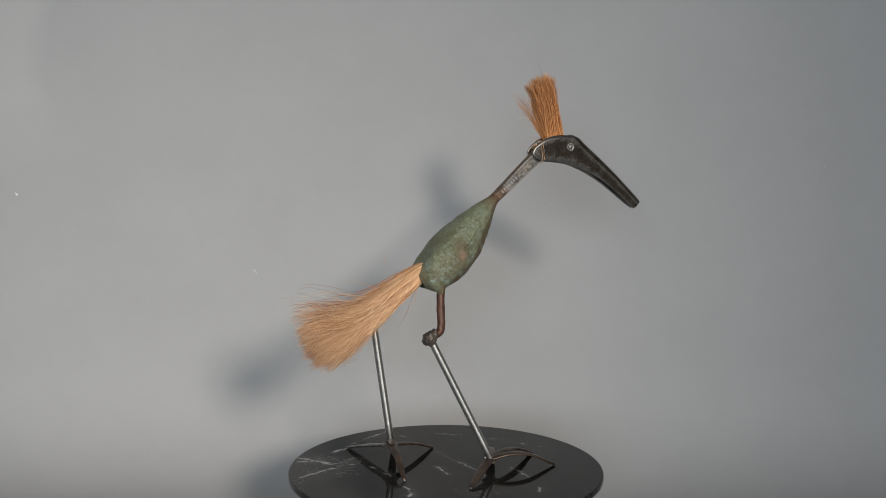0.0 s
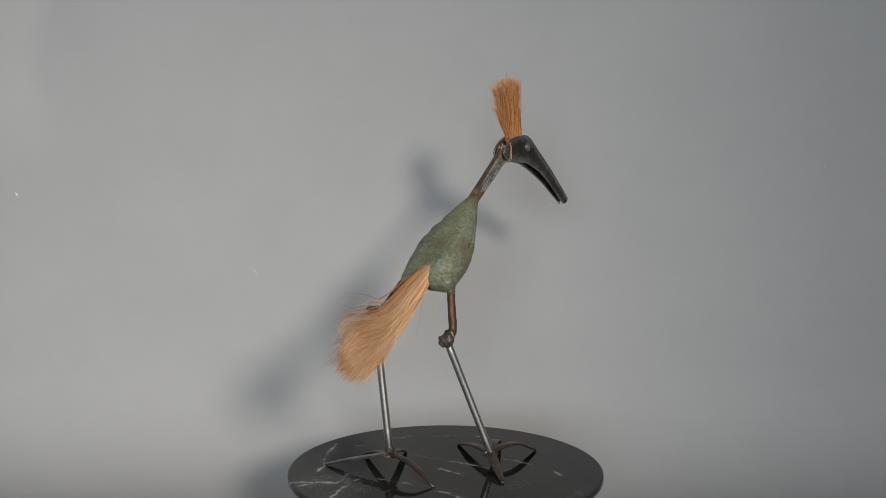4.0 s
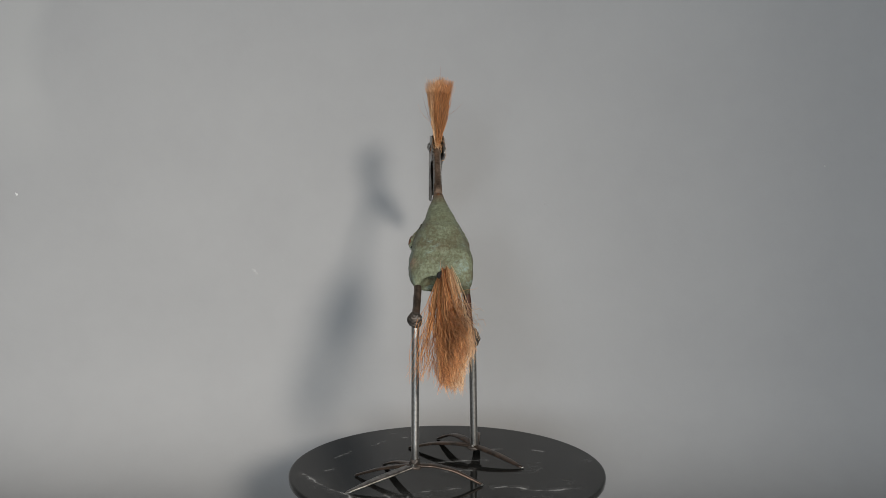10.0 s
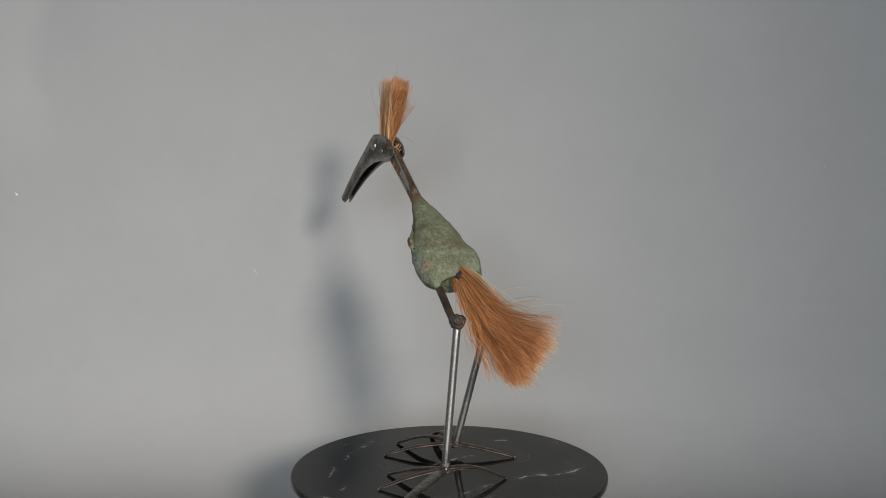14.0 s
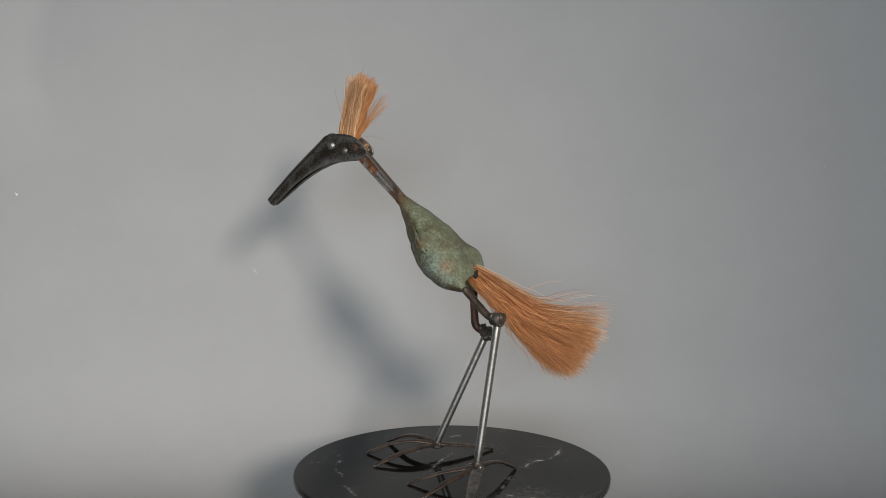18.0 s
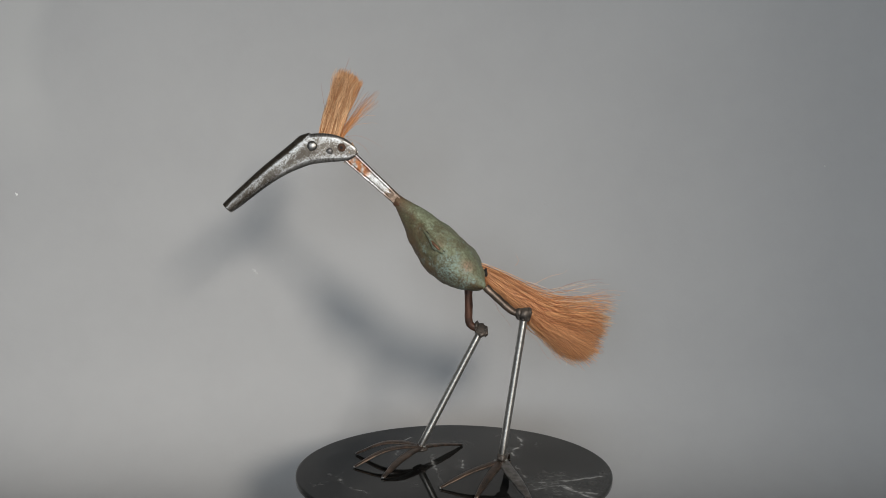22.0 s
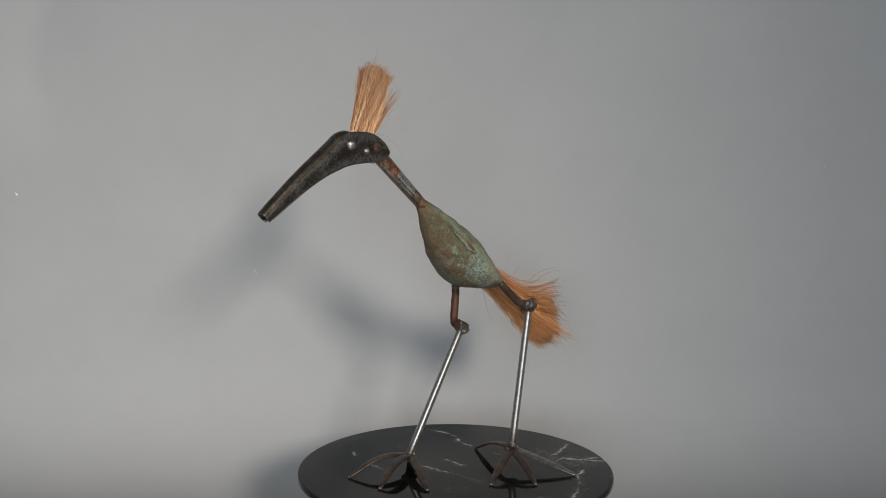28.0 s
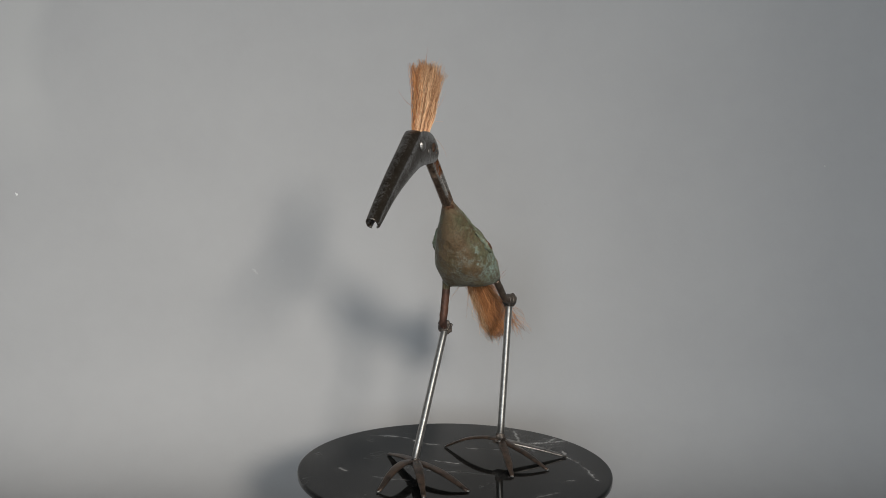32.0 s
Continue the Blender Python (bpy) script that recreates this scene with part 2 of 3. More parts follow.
def rod(line, radii, sides=16, up=(0, 0, 1), rough=0.0, seed=0.0):
    """A round bar along a line, with a radius for each point."""
    up = Vector(up)
    rings = []
    for i, p in enumerate(line):
        s, u = across(line, i, up)
        r = radii if isinstance(radii, float) else radii[i]
        ring = []
        for k in range(sides):
            a = 2 * math.pi * k / sides
            q = p + (s * math.cos(a) + u * math.sin(a)) * r
            if rough:
                q += (q - p) * rough * noise.noise(q * 260 + Vector((seed, 0, 0)))
            ring.append(q)
        rings.append(ring)
    return skin(rings)


def lump(at, size, seed, rough=0.25, turn=None, sub=3):
    """An uneven rounded blob of weld."""
    bm = bmesh.new()
    bmesh.ops.create_icosphere(bm, subdivisions=sub, radius=1.0)
    for v in bm.verts:
        n = noise.noise(v.co * 1.7 + Vector((seed, seed * 2, 0))) + 0.5 * noise.noise(v.co * 4 + Vector((0, seed, 3)))
        v.co *= 1 + rough * n
        v.co = Vector((v.co.x * size[0], v.co.y * size[1], v.co.z * size[2]))
        if turn:
            v.co = turn @ v.co
        v.co += Vector(at)
    return bm


def join(*bms):
    """Several bmeshes in one."""
    mesh = bpy.data.meshes.new("joined")
    out = bmesh.new()
    for b in bms:
        b.to_mesh(mesh)
        b.free()
        out.from_mesh(mesh)
    bpy.data.meshes.remove(mesh)
    return out


def block(x0, x1, y0, y1, z0, z1, bevel=0.0):
    bm = bmesh.new()
    bmesh.ops.create_cube(bm, size=1.0)
    for v in bm.verts:
        v.co = Vector((x0 + (v.co.x + 0.5) * (x1 - x0), y0 + (v.co.y + 0.5) * (y1 - y0), z0 + (v.co.z + 0.5) * (z1 - z0)))
    if bevel:
        bmesh.ops.bevel(bm, geom=bm.edges[:], offset=bevel, segments=2, affect="EDGES")
    return bm


def vertex_value(ob, name, values):
    layer = ob.data.attributes.new(name, "FLOAT", "POINT")
    layer.data.foreach_set("value", values)


# ---- the room: a grey backdrop in front, plain walls round the camera ----
TABLE_Z = -0.1110
WALL_Y = 0.325


def backdrop():
    """A grey painted sheet that hangs straight and sweeps forward under the turntable."""
    prof = [(-0.62, TABLE_Z, 90), (-0.2, TABLE_Z, 90)]
    r = 0.142
    for k in range(17):
        a = math.pi / 2 * k / 16
        prof.append((WALL_Y - r + r * math.sin(a), TABLE_Z + r - r * math.cos(a), 90 - 90 * k / 16))
    prof += [(WALL_Y, 0.3, 0), (WALL_Y, 0.7, 0), (WALL_Y, 1.2, 0)]
    xs = [-1.5 + 0.1 * i for i in range(31)]
    loop = []
    for y, z, tilt in prof:
        back, down = 0.012 * math.cos(radians(tilt)), 0.012 * math.sin(radians(tilt))
        loop.append([Vector((x, y, z)) for x in xs] + [Vector((x, y + back, z - down)) for x in reversed(xs)])
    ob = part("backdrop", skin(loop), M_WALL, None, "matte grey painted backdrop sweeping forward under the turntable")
    tagged(ob, category="backdrop", kind="structure")
    return ob


BACKDROP = backdrop()


def wall_marks():
    """Small specks of filler and scuffs on the backdrop's paint."""
    rnd = random.Random(4)
    marks = [(-0.5507, 0.2437, 0.0018, M_SPECK), (-0.5522, 0.2452, 0.0009, M_SPECK), (-0.2505, 0.1480, 0.0023, M_NICK), (-0.2478, 0.1458, 0.0014, M_NICK), (-0.2530, 0.1500, 0.0012, M_NICK),
             (0.1165, 0.2365, 0.0021, M_SMUDGE), (0.1195, 0.2350, 0.0012, M_SMUDGE), (0.4652, 0.2862, 0.0011, M_NICK), (-0.215, 0.162, 0.0008, M_NICK)]
    for x, z, r, m in marks:
        ring = []
        for k in range(10):
            a = 2 * math.pi * k / 10
            q = r * rnd.uniform(0.55, 1.15)
            ring.append((x + q * math.cos(a), WALL_Y, z + q * math.sin(a)))
        rings = [ring, [(x + (p[0] - x) * 0.7, WALL_Y - 0.0002, z + (p[2] - z) * 0.7) for p in ring]]
        mark = skin(rings)
        part("paint_speck" if m is M_SPECK else "scuff", mark, m, BACKDROP, "", False)


def room():
    z0, z1, x, y0, y1 = TABLE_Z - 0.012, 2.3, 2.6, -5.6, 0.75
    tagged(part("floor", block(-x, x, y0, y1, z0 - 0.1, z0), M_FLOOR, None, "dark plain table and floor", False), category="floor", kind="structure")
    tagged(part("ceiling", block(-x, x, y0, y1, z1, z1 + 0.1), M_ROOM, None, "plain grey ceiling", False), category="ceiling", kind="structure")
    tagged(part("wall_north", block(-x, x, y1, y1 + 0.1, z0, z1), M_ROOM, None, "plain grey wall behind the backdrop", False), category="wall", kind="structure")
    tagged(part("wall_east", block(x, x + 0.1, y0, y1, z0, z1), M_ROOM, None, "plain grey wall", False), category="wall", kind="structure")
    tagged(part("wall_west", block(-x - 0.1, -x, y0, y1, z0, z1), M_ROOM, None, "plain grey wall", False), category="wall", kind="structure")
    wx0, wx1, wz0, wz1 = FILL_AT.x - 1.21, FILL_AT.x + 1.21, FILL_AT.z - 0.76, FILL_AT.z + 0.76
    south = join(block(-x, wx0, y0 - 0.1, y0, z0, z1), block(wx1, x, y0 - 0.1, y0, z0, z1), block(wx0, wx1, y0 - 0.1, y0, z0, wz0), block(wx0, wx1, y0 - 0.1, y0, wz1, z1))
    tagged(part("wall_south", south, M_ROOM, None, "plain grey wall with an opening for the added fill light", False), category="wall", kind="structure")


room()
wall_marks()


# ---- the turntable ----
DISC_OFF = Vector((-0.0033, 0.0034, 0.0))
DISC_R, DISC_T = 0.15, 0.006
VEINS = (
    (1.0, ((-0.1333, 0.0905), (-0.1192, 0.0769), (-0.1030, 0.0525), (-0.0915, 0.0545), (-0.0762, 0.0629))),
    (0.8, ((0.0190, -0.0366), (0.0168, -0.0060), (0.0121, 0.0152), (0.0068, 0.0474))),
    (0.9, ((-0.0121, -0.0192), (-0.0118, -0.0045), (-0.0117, 0.0034))),
    (1.0, ((-0.0684, -0.1084), (-0.0734, -0.0851), (-0.0722, -0.0700), (-0.0633, -0.0562), (-0.0620, -0.0361))),
    (0.7, ((-0.0825, 0.0435), (-0.1158, 0.0359), (-0.1399, 0.0260))),
    (0.8, ((-0.0990, 0.0513), (-0.1108, 0.0674), (-0.1313, 0.0721))),
    (1.0, ((-0.0924, 0.0893), (-0.0741, 0.0960), (-0.0587, 0.1116), (-0.0414, 0.1240), (-0.0187, 0.1355), (-0.0141, 0.1400))),
    (0.6, ((0.0435, -0.0968), (0.0495, -0.0856))),
    (0.6, ((-0.0629, -0.0044), (-0.0701, 0.0305))),
    (0.5, ((-0.0051, 0.1178), (0.0043, 0.1085))),
    (0.6, ((0.0532, -0.0585), (0.0542, -0.0399), (0.0523, -0.0238))),
    (0.45, ((0.0723, 0.0753), (0.0939, 0.0602), (0.1024, 0.0381))),
    (0.4, ((0.0330, 0.1125), (0.0547, 0.0964))),
)


def disc():
    """A thin round marble plate; its veins are a pattern on a fine grid of points."""
    rings, sides = 150, 480
    verts, faces = [(0.0, 0.0, 0.0)], []
    rim = [(DISC_R - 0.0012, 0.0), (DISC_R - 0.0003, -0.0005), (DISC_R, -0.0014), (DISC_R, -DISC_T + 0.001), (DISC_R - 0.001, -DISC_T), (0.02, -DISC_T)]
    radii = [((DISC_R - 0.0012) * (i + 1) / rings, 0.0) for i in range(rings)] + rim[1:]
    ang = 2 * np.pi * np.arange(sides) / sides
    for r, z in radii:
        verts += [(r * c, r * s, z) for c, s in zip(np.cos(ang), np.sin(ang))]
    faces += [(0, 1 + i, 1 + (i + 1) % sides) for i in range(sides)]
    for k in range(len(radii) - 1):
        a, b = 1 + k * sides, 1 + (k + 1) * sides
        faces += [(a + i, b + i, b + (i + 1) % sides, a + (i + 1) % sides) for i in range(sides)]
    faces.append(tuple(1 + (len(radii) - 1) * sides + i for i in reversed(range(sides))))
    mesh = bpy.data.meshes.new("marble_disc")
    mesh.from_pydata(verts, [], faces)
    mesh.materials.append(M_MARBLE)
    p = np.array(verts)[:, :2]
    wob = np.array([(noise.noise(Vector((x * 130, y * 130, 0))), noise.noise(Vector((x * 130, y * 130, 9)))) for x, y in p]) * 0.0022
    big = np.array([noise.noise(Vector((x * 70, y * 70, 4))) for x, y in p])
    q = p + wob + np.array(DISC_OFF[:2])
    val = np.zeros(len(p))
    for power, line in VEINS:
        for (ax, ay), (bx, by) in zip(line, line[1:]):
            a, d = np.array((ax, ay)), np.array((bx - ax, by - ay))
            t = np.clip(((q - a) @ d) / (d @ d), 0, 1)
            gap = np.linalg.norm(q - a - t[:, None] * d, axis=1)
            width = 0.0007 + 0.0009 * np.clip(big + 0.3, 0, 1)
            val = np.maximum(val, power * np.exp(-(gap / width) ** 2) + 0.10 * power * np.exp(-(gap / 0.006) ** 2))
    gaps = np.array([noise.noise(Vector((x * 48, y * 48, 7))) + 0.5 * noise.noise(Vector((x * 150, y * 150, 2))) for x, y in p])
    val *= np.clip(0.62 + 1.7 * gaps, 0.12, 1.0)
    # a cluster of cloudy crystals, and hair-thin crazing everywhere
    craze = np.array([noise.noise(Vector((x * 95, y * 95, 21))) + 0.4 * noise.noise(Vector((x * 260, y * 260, 5))) for x, y in p])
    patch = np.array([noise.noise(Vector((x * 30, y * 30, 13))) for x, y in p])
    near = np.exp(-(np.linalg.norm(q - np.array((-0.104, 0.060)), axis=1) / 0.028) ** 2)
    hair = np.clip(1 - np.abs(craze) / 0.07, 0, 1)
    val = np.maximum(val, hair * (0.30 * near + 0.14 * np.clip(patch * 3 - 0.6, 0, 1)) + 0.16 * near * np.clip(patch + 0.6, 0, 1))
    for poly in mesh.polygons:
        poly.use_smooth = len(poly.vertices) < 10
    ob = new("marble_disc", mesh)
    vertex_value(ob, "vein", np.clip(val, 0, 1).astype(np.float32))
    return ob


def turntable():
    top = new("turntable")
    tagged(top, "round black marble turntable with thin white veins", "turntable")
    plate = disc()
    plate.parent = top
    plate.location = DISC_OFF
    plate.rotation_euler = (-0.0063, 0.0010, 0)
    tagged(plate, "polished black marble plate with white veins")
    rings = []
    for r, z in ((0.095, TABLE_Z), (0.10, TABLE_Z + 0.006), (0.10, TABLE_Z + 0.03), (0.06, TABLE_Z + 0.045), (0.05, -0.03), (0.075, -0.012), (0.075, -DISC_T)):
        rings.append([(r * math.cos(2 * math.pi * k / 48), r * math.sin(2 * math.pi * k / 48), z) for k in range(48)])
    part("pedestal", skin(rings), M_BASE, top, "black plastic pedestal")
    return top


TABLE = turntable()


# ---- the bird, facing +x at zero turn ----
BIRD = new("bird_ornament")
tagged(BIRD, "scrap metal bird with green patinated body and bristle tail", "ornament")

#        top x, z        bottom x, z      half width, middle y
BODY = ((0.0485, 0.2605, 0.0540, 0.2545, 0.0050, 0.0108),
        (0.0425, 0.2575, 0.0505, 0.2470, 0.0066, 0.0108),
        (0.0340, 0.2525, 0.0470, 0.2385, 0.0100, 0.0108),
        (0.0222, 0.2462, 0.0430, 0.2285, 0.0136, 0.0100),
        (0.0115, 0.2390, 0.0392, 0.2190, 0.0178, 0.0102),
        (0.0012, 0.2315, 0.0342, 0.2085, 0.0226, 0.0108),
        (-0.0072, 0.2240, 0.0285, 0.1995, 0.0260, 0.0112),
        (-0.0150, 0.2155, 0.0212, 0.1905, 0.0286, 0.0116),
        (-0.0215, 0.2065, 0.0115, 0.1820, 0.0295, 0.0116),
        (-0.0262, 0.1990, 0.0000, 0.1765, 0.0297, 0.0116),
        (-0.0292, 0.1935, -0.0125, 0.1738, 0.0293, 0.0116),
        (-0.0315, 0.1890, -0.0235, 0.1726, 0.0283, 0.0116))


def body():
    """A hammered teardrop with a rounded back."""
    sides, rows = 88, bent_rows(BODY, 5)
    exits = (Vector((-0.0325, 0.0338, 0.1768)), Vector((-0.0161, -0.0123, 0.1695)))
    rings, worn = [], []
    n_rows = len(rows)
    for i, (tx, tz, bx, bz, w, y0) in enumerate(rows):
        mid = Vector(((tx + bx) / 2, y0, (tz + bz) / 2))
        up = Vector(((tx - bx) / 2, 0, (tz - bz) / 2))
        s = i / (n_rows - 1)
        e = 1.0 - 0.22 * s
        ring = []
        for k in range(sides):
            a = 2 * math.pi * k / sides
            c, d = math.cos(a), math.sin(a)
            c, d = math.copysign(abs(c) ** e, c), math.copysign(abs(d) ** e, d)
            q = mid + up * d + Vector((0, w * c * (1 + 0.24 * min(0.0, d) * (1 - 0.6 * s)), 0))
            out = (q - mid).normalized()
            amp = 0.0013 * min(1.0, s * 3)
            q += out * (amp * noise.noise(q * 75) + 0.5 * amp * noise.noise(q * 190) + 0.25 * amp * noise.noise(q * 420))
            ring.append(q)
        rings.append(ring)
        worn += [max(0.0, min(1.0, 1.25 - s * 6), min(0.55, (-math.sin(2 * math.pi * k / sides) - 0.45) * 1.3 * min(1.0, 4 * (1 - s)))) for k in range(sides)]
    rear = rings[-1]
    hub = sum((Vector(p) for p in rear), Vector()) / sides
    back = Vector((-0.90, 0.0, -0.44))
    for k in range(1, 11):
        f, bulge = math.cos(k * 0.15), 0.0042 * math.sin(k * 0.15)
        ring = []
        for p in rear:
            q = hub + (Vector(p) - hub) * f + back * bulge
            q += back * (0.0009 * noise.noise(q * 90) + 0.0005 * noise.noise(q * 230))
            # the sheet is pushed in under the tail, between the legs
            q -= back * 0.020 * math.exp(-((q.y - 0.0195) / 0.0085) ** 2 - ((q.z - 0.1790) / 0.0090) ** 2)
            ring.append(q)
        rings.append(ring)
        worn += [0.0] * sides
    # one hip is square, and the sheet is drawn out into a short funnel where each leg leaves it
    for ring in rings:
        for k, q in enumerate(ring):
            q = q + Vector((-0.0046, -0.0012, 0.0052)) * math.exp(-((q - Vector((-0.0165, -0.0130, 0.2000))).length / 0.0145) ** 2)
            for leave, size, pull in zip(exits, (0.0115, 0.0165), (0.85, 0.80)):
                q = q.lerp(leave, pull * math.exp(-((q - leave).length / size) ** 2))
            ring[k] = q
    crust = [max(0.0, min(1.0, (0.205 - q[2]) / 0.03 + 0.4)) * (1.0 if q[0] > -0.015 else 0.45) * (1.0 if q[1] > 0.004 else 0.55) for ring in rings for q in ring]
    dust = []
    for i, ring in enumerate(rings):
        for k, q in enumerate(ring):
            top = math.sin(2 * math.pi * k / sides) if i < n_rows else 0.75
            lean = math.cos(2 * math.pi * k / sides)
            dust.append(max(0.0, min(1.0, 0.10 + 0.75 * top - 0.16 * lean + 0.36 * min(1.0, i / n_rows))))
    rubs = ((Vector((-0.016, 0.040, 0.1985)), 0.0055), (Vector((0.010, 0.034, 0.2160)), 0.0030), (Vector((0.004, -0.016, 0.205)), 0.0040))
    rubbed = [max(math.exp(-((q - at).length / size) ** 2) for at, size in rubs) for ring in rings for q in ring]
    # shade in the dent, put into the colour by dropping the pale coats
    hollow_shade = [math.exp(-((q.y - 0.0195) / 0.0095) ** 2 - ((q.z - 0.1790) / 0.0100) ** 2) if i > n_rows else 0.0 for i, ring in enumerate(rings) for q in ring]
    dust = [a * (1 - b) for a, b in zip(dust, hollow_shade)]
    crust = [a * (1 - b) - 0.8 * b for a, b in zip(crust, hollow_shade)]
    ob = part("body", skin(rings), M_PATINA, BIRD, "hammered teardrop body with green and brown patina")
    vertex_value(ob, "worn", worn)
    vertex_value(ob, "crust", crust)
    vertex_value(ob, "dust", dust)
    vertex_value(ob, "rubbed", rubbed)
    # a dark lump stands in for the shade inside the tail's hole
    part("tail_hole", lump((-0.0322, 0.0108, 0.1885), (0.0020, 0.0056, 0.0046), 2.0, 0.3), M_RECESS_SHADE, ob, "dark ragged hole for the tail")
    return ob


def bent_rows(rows, steps):
    """Rows of numbers, smoothed by Catmull-Rom."""
    a = np.array(rows)
    a = np.vstack((2 * a[0] - a[1], a, 2 * a[-1] - a[-2]))
    out = []
    for i in range(1, len(a) - 2):
        p, q, r, s = a[i - 1:i + 3]
        for k in range(steps):
            t = k / steps
            out.append(0.5 * (2 * q + (r - p) * t + (2 * p - 5 * q + 4 * r - s) * t * t + (3 * q - p - 3 * r + s) * t ** 3))
    out.append(a[-2])
    return out


BODY_OB = body()
BODY_TREE = BVHTree.FromPolygons([v.co for v in BODY_OB.data.vertices], [tuple(f.vertices) for f in BODY_OB.data.polygons])


def wing_scar(side):
    """A raised bead of weld along the flank."""
    line = []
    for p in bent([(0.0262, 0, 0.2312), (0.0203, 0, 0.2247), (0.0138, 0, 0.2167), (0.0055, 0, 0.2092)], 7):
        hit = BODY_TREE.ray_cast(Vector((p.x, 0.0116 + side * 0.1, p.z)), Vector((0, -side, 0)))[0]
        line.append(Vector((p.x, hit.y + side * (0.0008 if side > 0 else 0.0004), p.z)))
    n = len(line)
    radii = [(1.0 if side > 0 else 0.6) * (0.0006 + 0.0024 * math.sin(math.pi * (0.03 + 0.94 * (i / (n - 1)) ** 2.0)) * (1 + 0.6 * noise.noise(Vector((i * 0.9, side, 0))))) for i in range(n)]
    bead = part("weld_bead", rod(line, radii, 12, rough=0.5, seed=side * 4.0), M_PATINA, BODY_OB, "rough raised weld seam")
    vertex_value(bead, "dust", [0.3] * len(bead.data.vertices))
    vertex_value(bead, "crust", [0.6] * len(bead.data.vertices))
    # a thin dark rod painted in as the shade along the bead
    crease_shade = [p + Vector((-0.0017, 0, -0.0015)) for p in line[2:-2]]
    part("crease_shade", rod(crease_shade, 0.0014 if side > 0 else 0.0008, 8, rough=0.4), M_RECESS_SHADE, BODY_OB, "dark strip for the shade beside the weld")
    if side < 0:
        return
    core = [p + Vector((0.0003, side * 0.0021, 0.0004)) for p in line[n // 2:n - 3]]
    part("bare_patch", rod(core, [0.0008 + 0.0007 * math.sin(math.pi * (i + 0.5) / len(core)) for i in range(len(core))], 8, rough=0.4), M_COPPER, BODY_OB, "bare reddish copper streak")


wing_scar(1)
wing_scar(-1)

#        top x, z        bottom x, z      half width
HEAD = ((0.0874, 0.3018, 0.0868, 0.2995, 0.0071),
        (0.0900, 0.3058, 0.0895, 0.2958, 0.0073),
        (0.0950, 0.3102, 0.0955, 0.2930, 0.0074),
        (0.1031, 0.3150, 0.1035, 0.2917, 0.0074),
        (0.1135, 0.3172, 0.1165, 0.2907, 0.0075),
        (0.1240, 0.3174, 0.1280, 0.2893, 0.0075),
        (0.1305, 0.3165, 0.1355, 0.2873, 0.0075),
        (0.1345, 0.3135, 0.1420, 0.2848, 0.0075),
        (0.1430, 0.3068, 0.1490, 0.2820, 0.0074),
        (0.1517, 0.2998, 0.1560, 0.2785, 0.0073),
        (0.1648, 0.2896, 0.1665, 0.2722, 0.0070),
        (0.1779, 0.2790, 0.1775, 0.2645, 0.0067),
        (0.1900, 0.2685, 0.1885, 0.2562, 0.0064),
        (0.2000, 0.2597, 0.1965, 0.2500, 0.0061),
        (0.2085, 0.2520, 0.2030, 0.2456, 0.0058),
        (0.2108, 0.2498, 0.2052, 0.2442, 0.0057))
BROW = 6


def head_middle(x):
    return 0.0086 - 0.0016 * max(0.0, min(1.0, (x - 0.125) / 0.08))


def head():
    """Two cheek plates that run into a beak folded from one sheet, open underneath."""
    steps, cols, arcs = 3, 7, 10
    rows = bent_rows(HEAD, steps)
    for i in range(BROW * steps, len(rows)):
        # the cheeks end a little lower, so that the fold over them is round
        d = Vector((HEAD[-1][0] - HEAD[BROW][0], HEAD[-1][1] - HEAD[BROW][1])).normalized()
        drop = 0.0020 * min(1.0, (i - BROW * steps) / 6)
        rows[i][0] += d.y * drop
        rows[i][1] -= d.x * drop
    bm = bmesh.new()
    worn = []
    sides = {1: [], -1: []}
    for r in rows:
        for s in (1, -1):
            col = []
            for k in range(cols):
                f = k / (cols - 1)
                x, z = r[2] + (r[0] - r[2]) * f, r[3] + (r[1] - r[3]) * f
                dish = 0.0001 * math.sin(math.pi * f)
                curl_in = 0.45 * r[4] * max(0.0, min(1.0, (x - 0.155) / 0.04)) * max(0.0, 1 - f / 0.5) ** 2
                col.append(bm.verts.new((x, head_middle(x) + s * (r[4] + dish - 0.0006 - curl_in), z)))
                scraped = 0.06 if s > 0 else -0.1
                worn.append(max(scraped, 1 - f * 3.2, (1 - (1 - f) * 3.2) * (1.0 if r[0] < 0.131 else 0.7), 0.9 - (r[0] - 0.087) / 0.012 if s < 0 else 0.0))
            sides[s].append(col)
    for s in (1, -1):
        for a, b in zip(sides[s], sides[s][1:]):
            for k in range(cols - 1):
                bm.faces.new((a[k], a[k + 1], b[k + 1], b[k]))
    last = None
    for i in range(BROW * steps, len(rows)):
        r = rows[i]
        d = Vector((rows[min(i + 1, len(rows) - 1)][0] - rows[i - 1][0], 0, rows[min(i + 1, len(rows) - 1)][1] - rows[i - 1][1])).normalized()
        lift = Vector((-d.z, 0, d.x))
        rise = r[4] * 0.93 * min(1.0, 0.28 + (i - BROW * steps) / 6)
        row = [sides[1][i][-1]]
        for k in range(1, arcs):
            a = math.pi * k / arcs
            q = Vector((r[0], head_middle(r[0]) + math.cos(a) * (r[4] - 0.0006), r[1])) + lift * (math.sin(a) * rise)
            row.append(bm.verts.new(q))
            # the ridge's highlight, painted as brighter steel through the same mask
            worn.append(0.3 if abs(k - arcs / 2) < 2 else -0.2)
        row.append(sides[-1][i][-1])
        if last:
            for k in range(arcs):
                bm.faces.new((last[k], last[k + 1], row[k + 1], row[k]))
        last = row
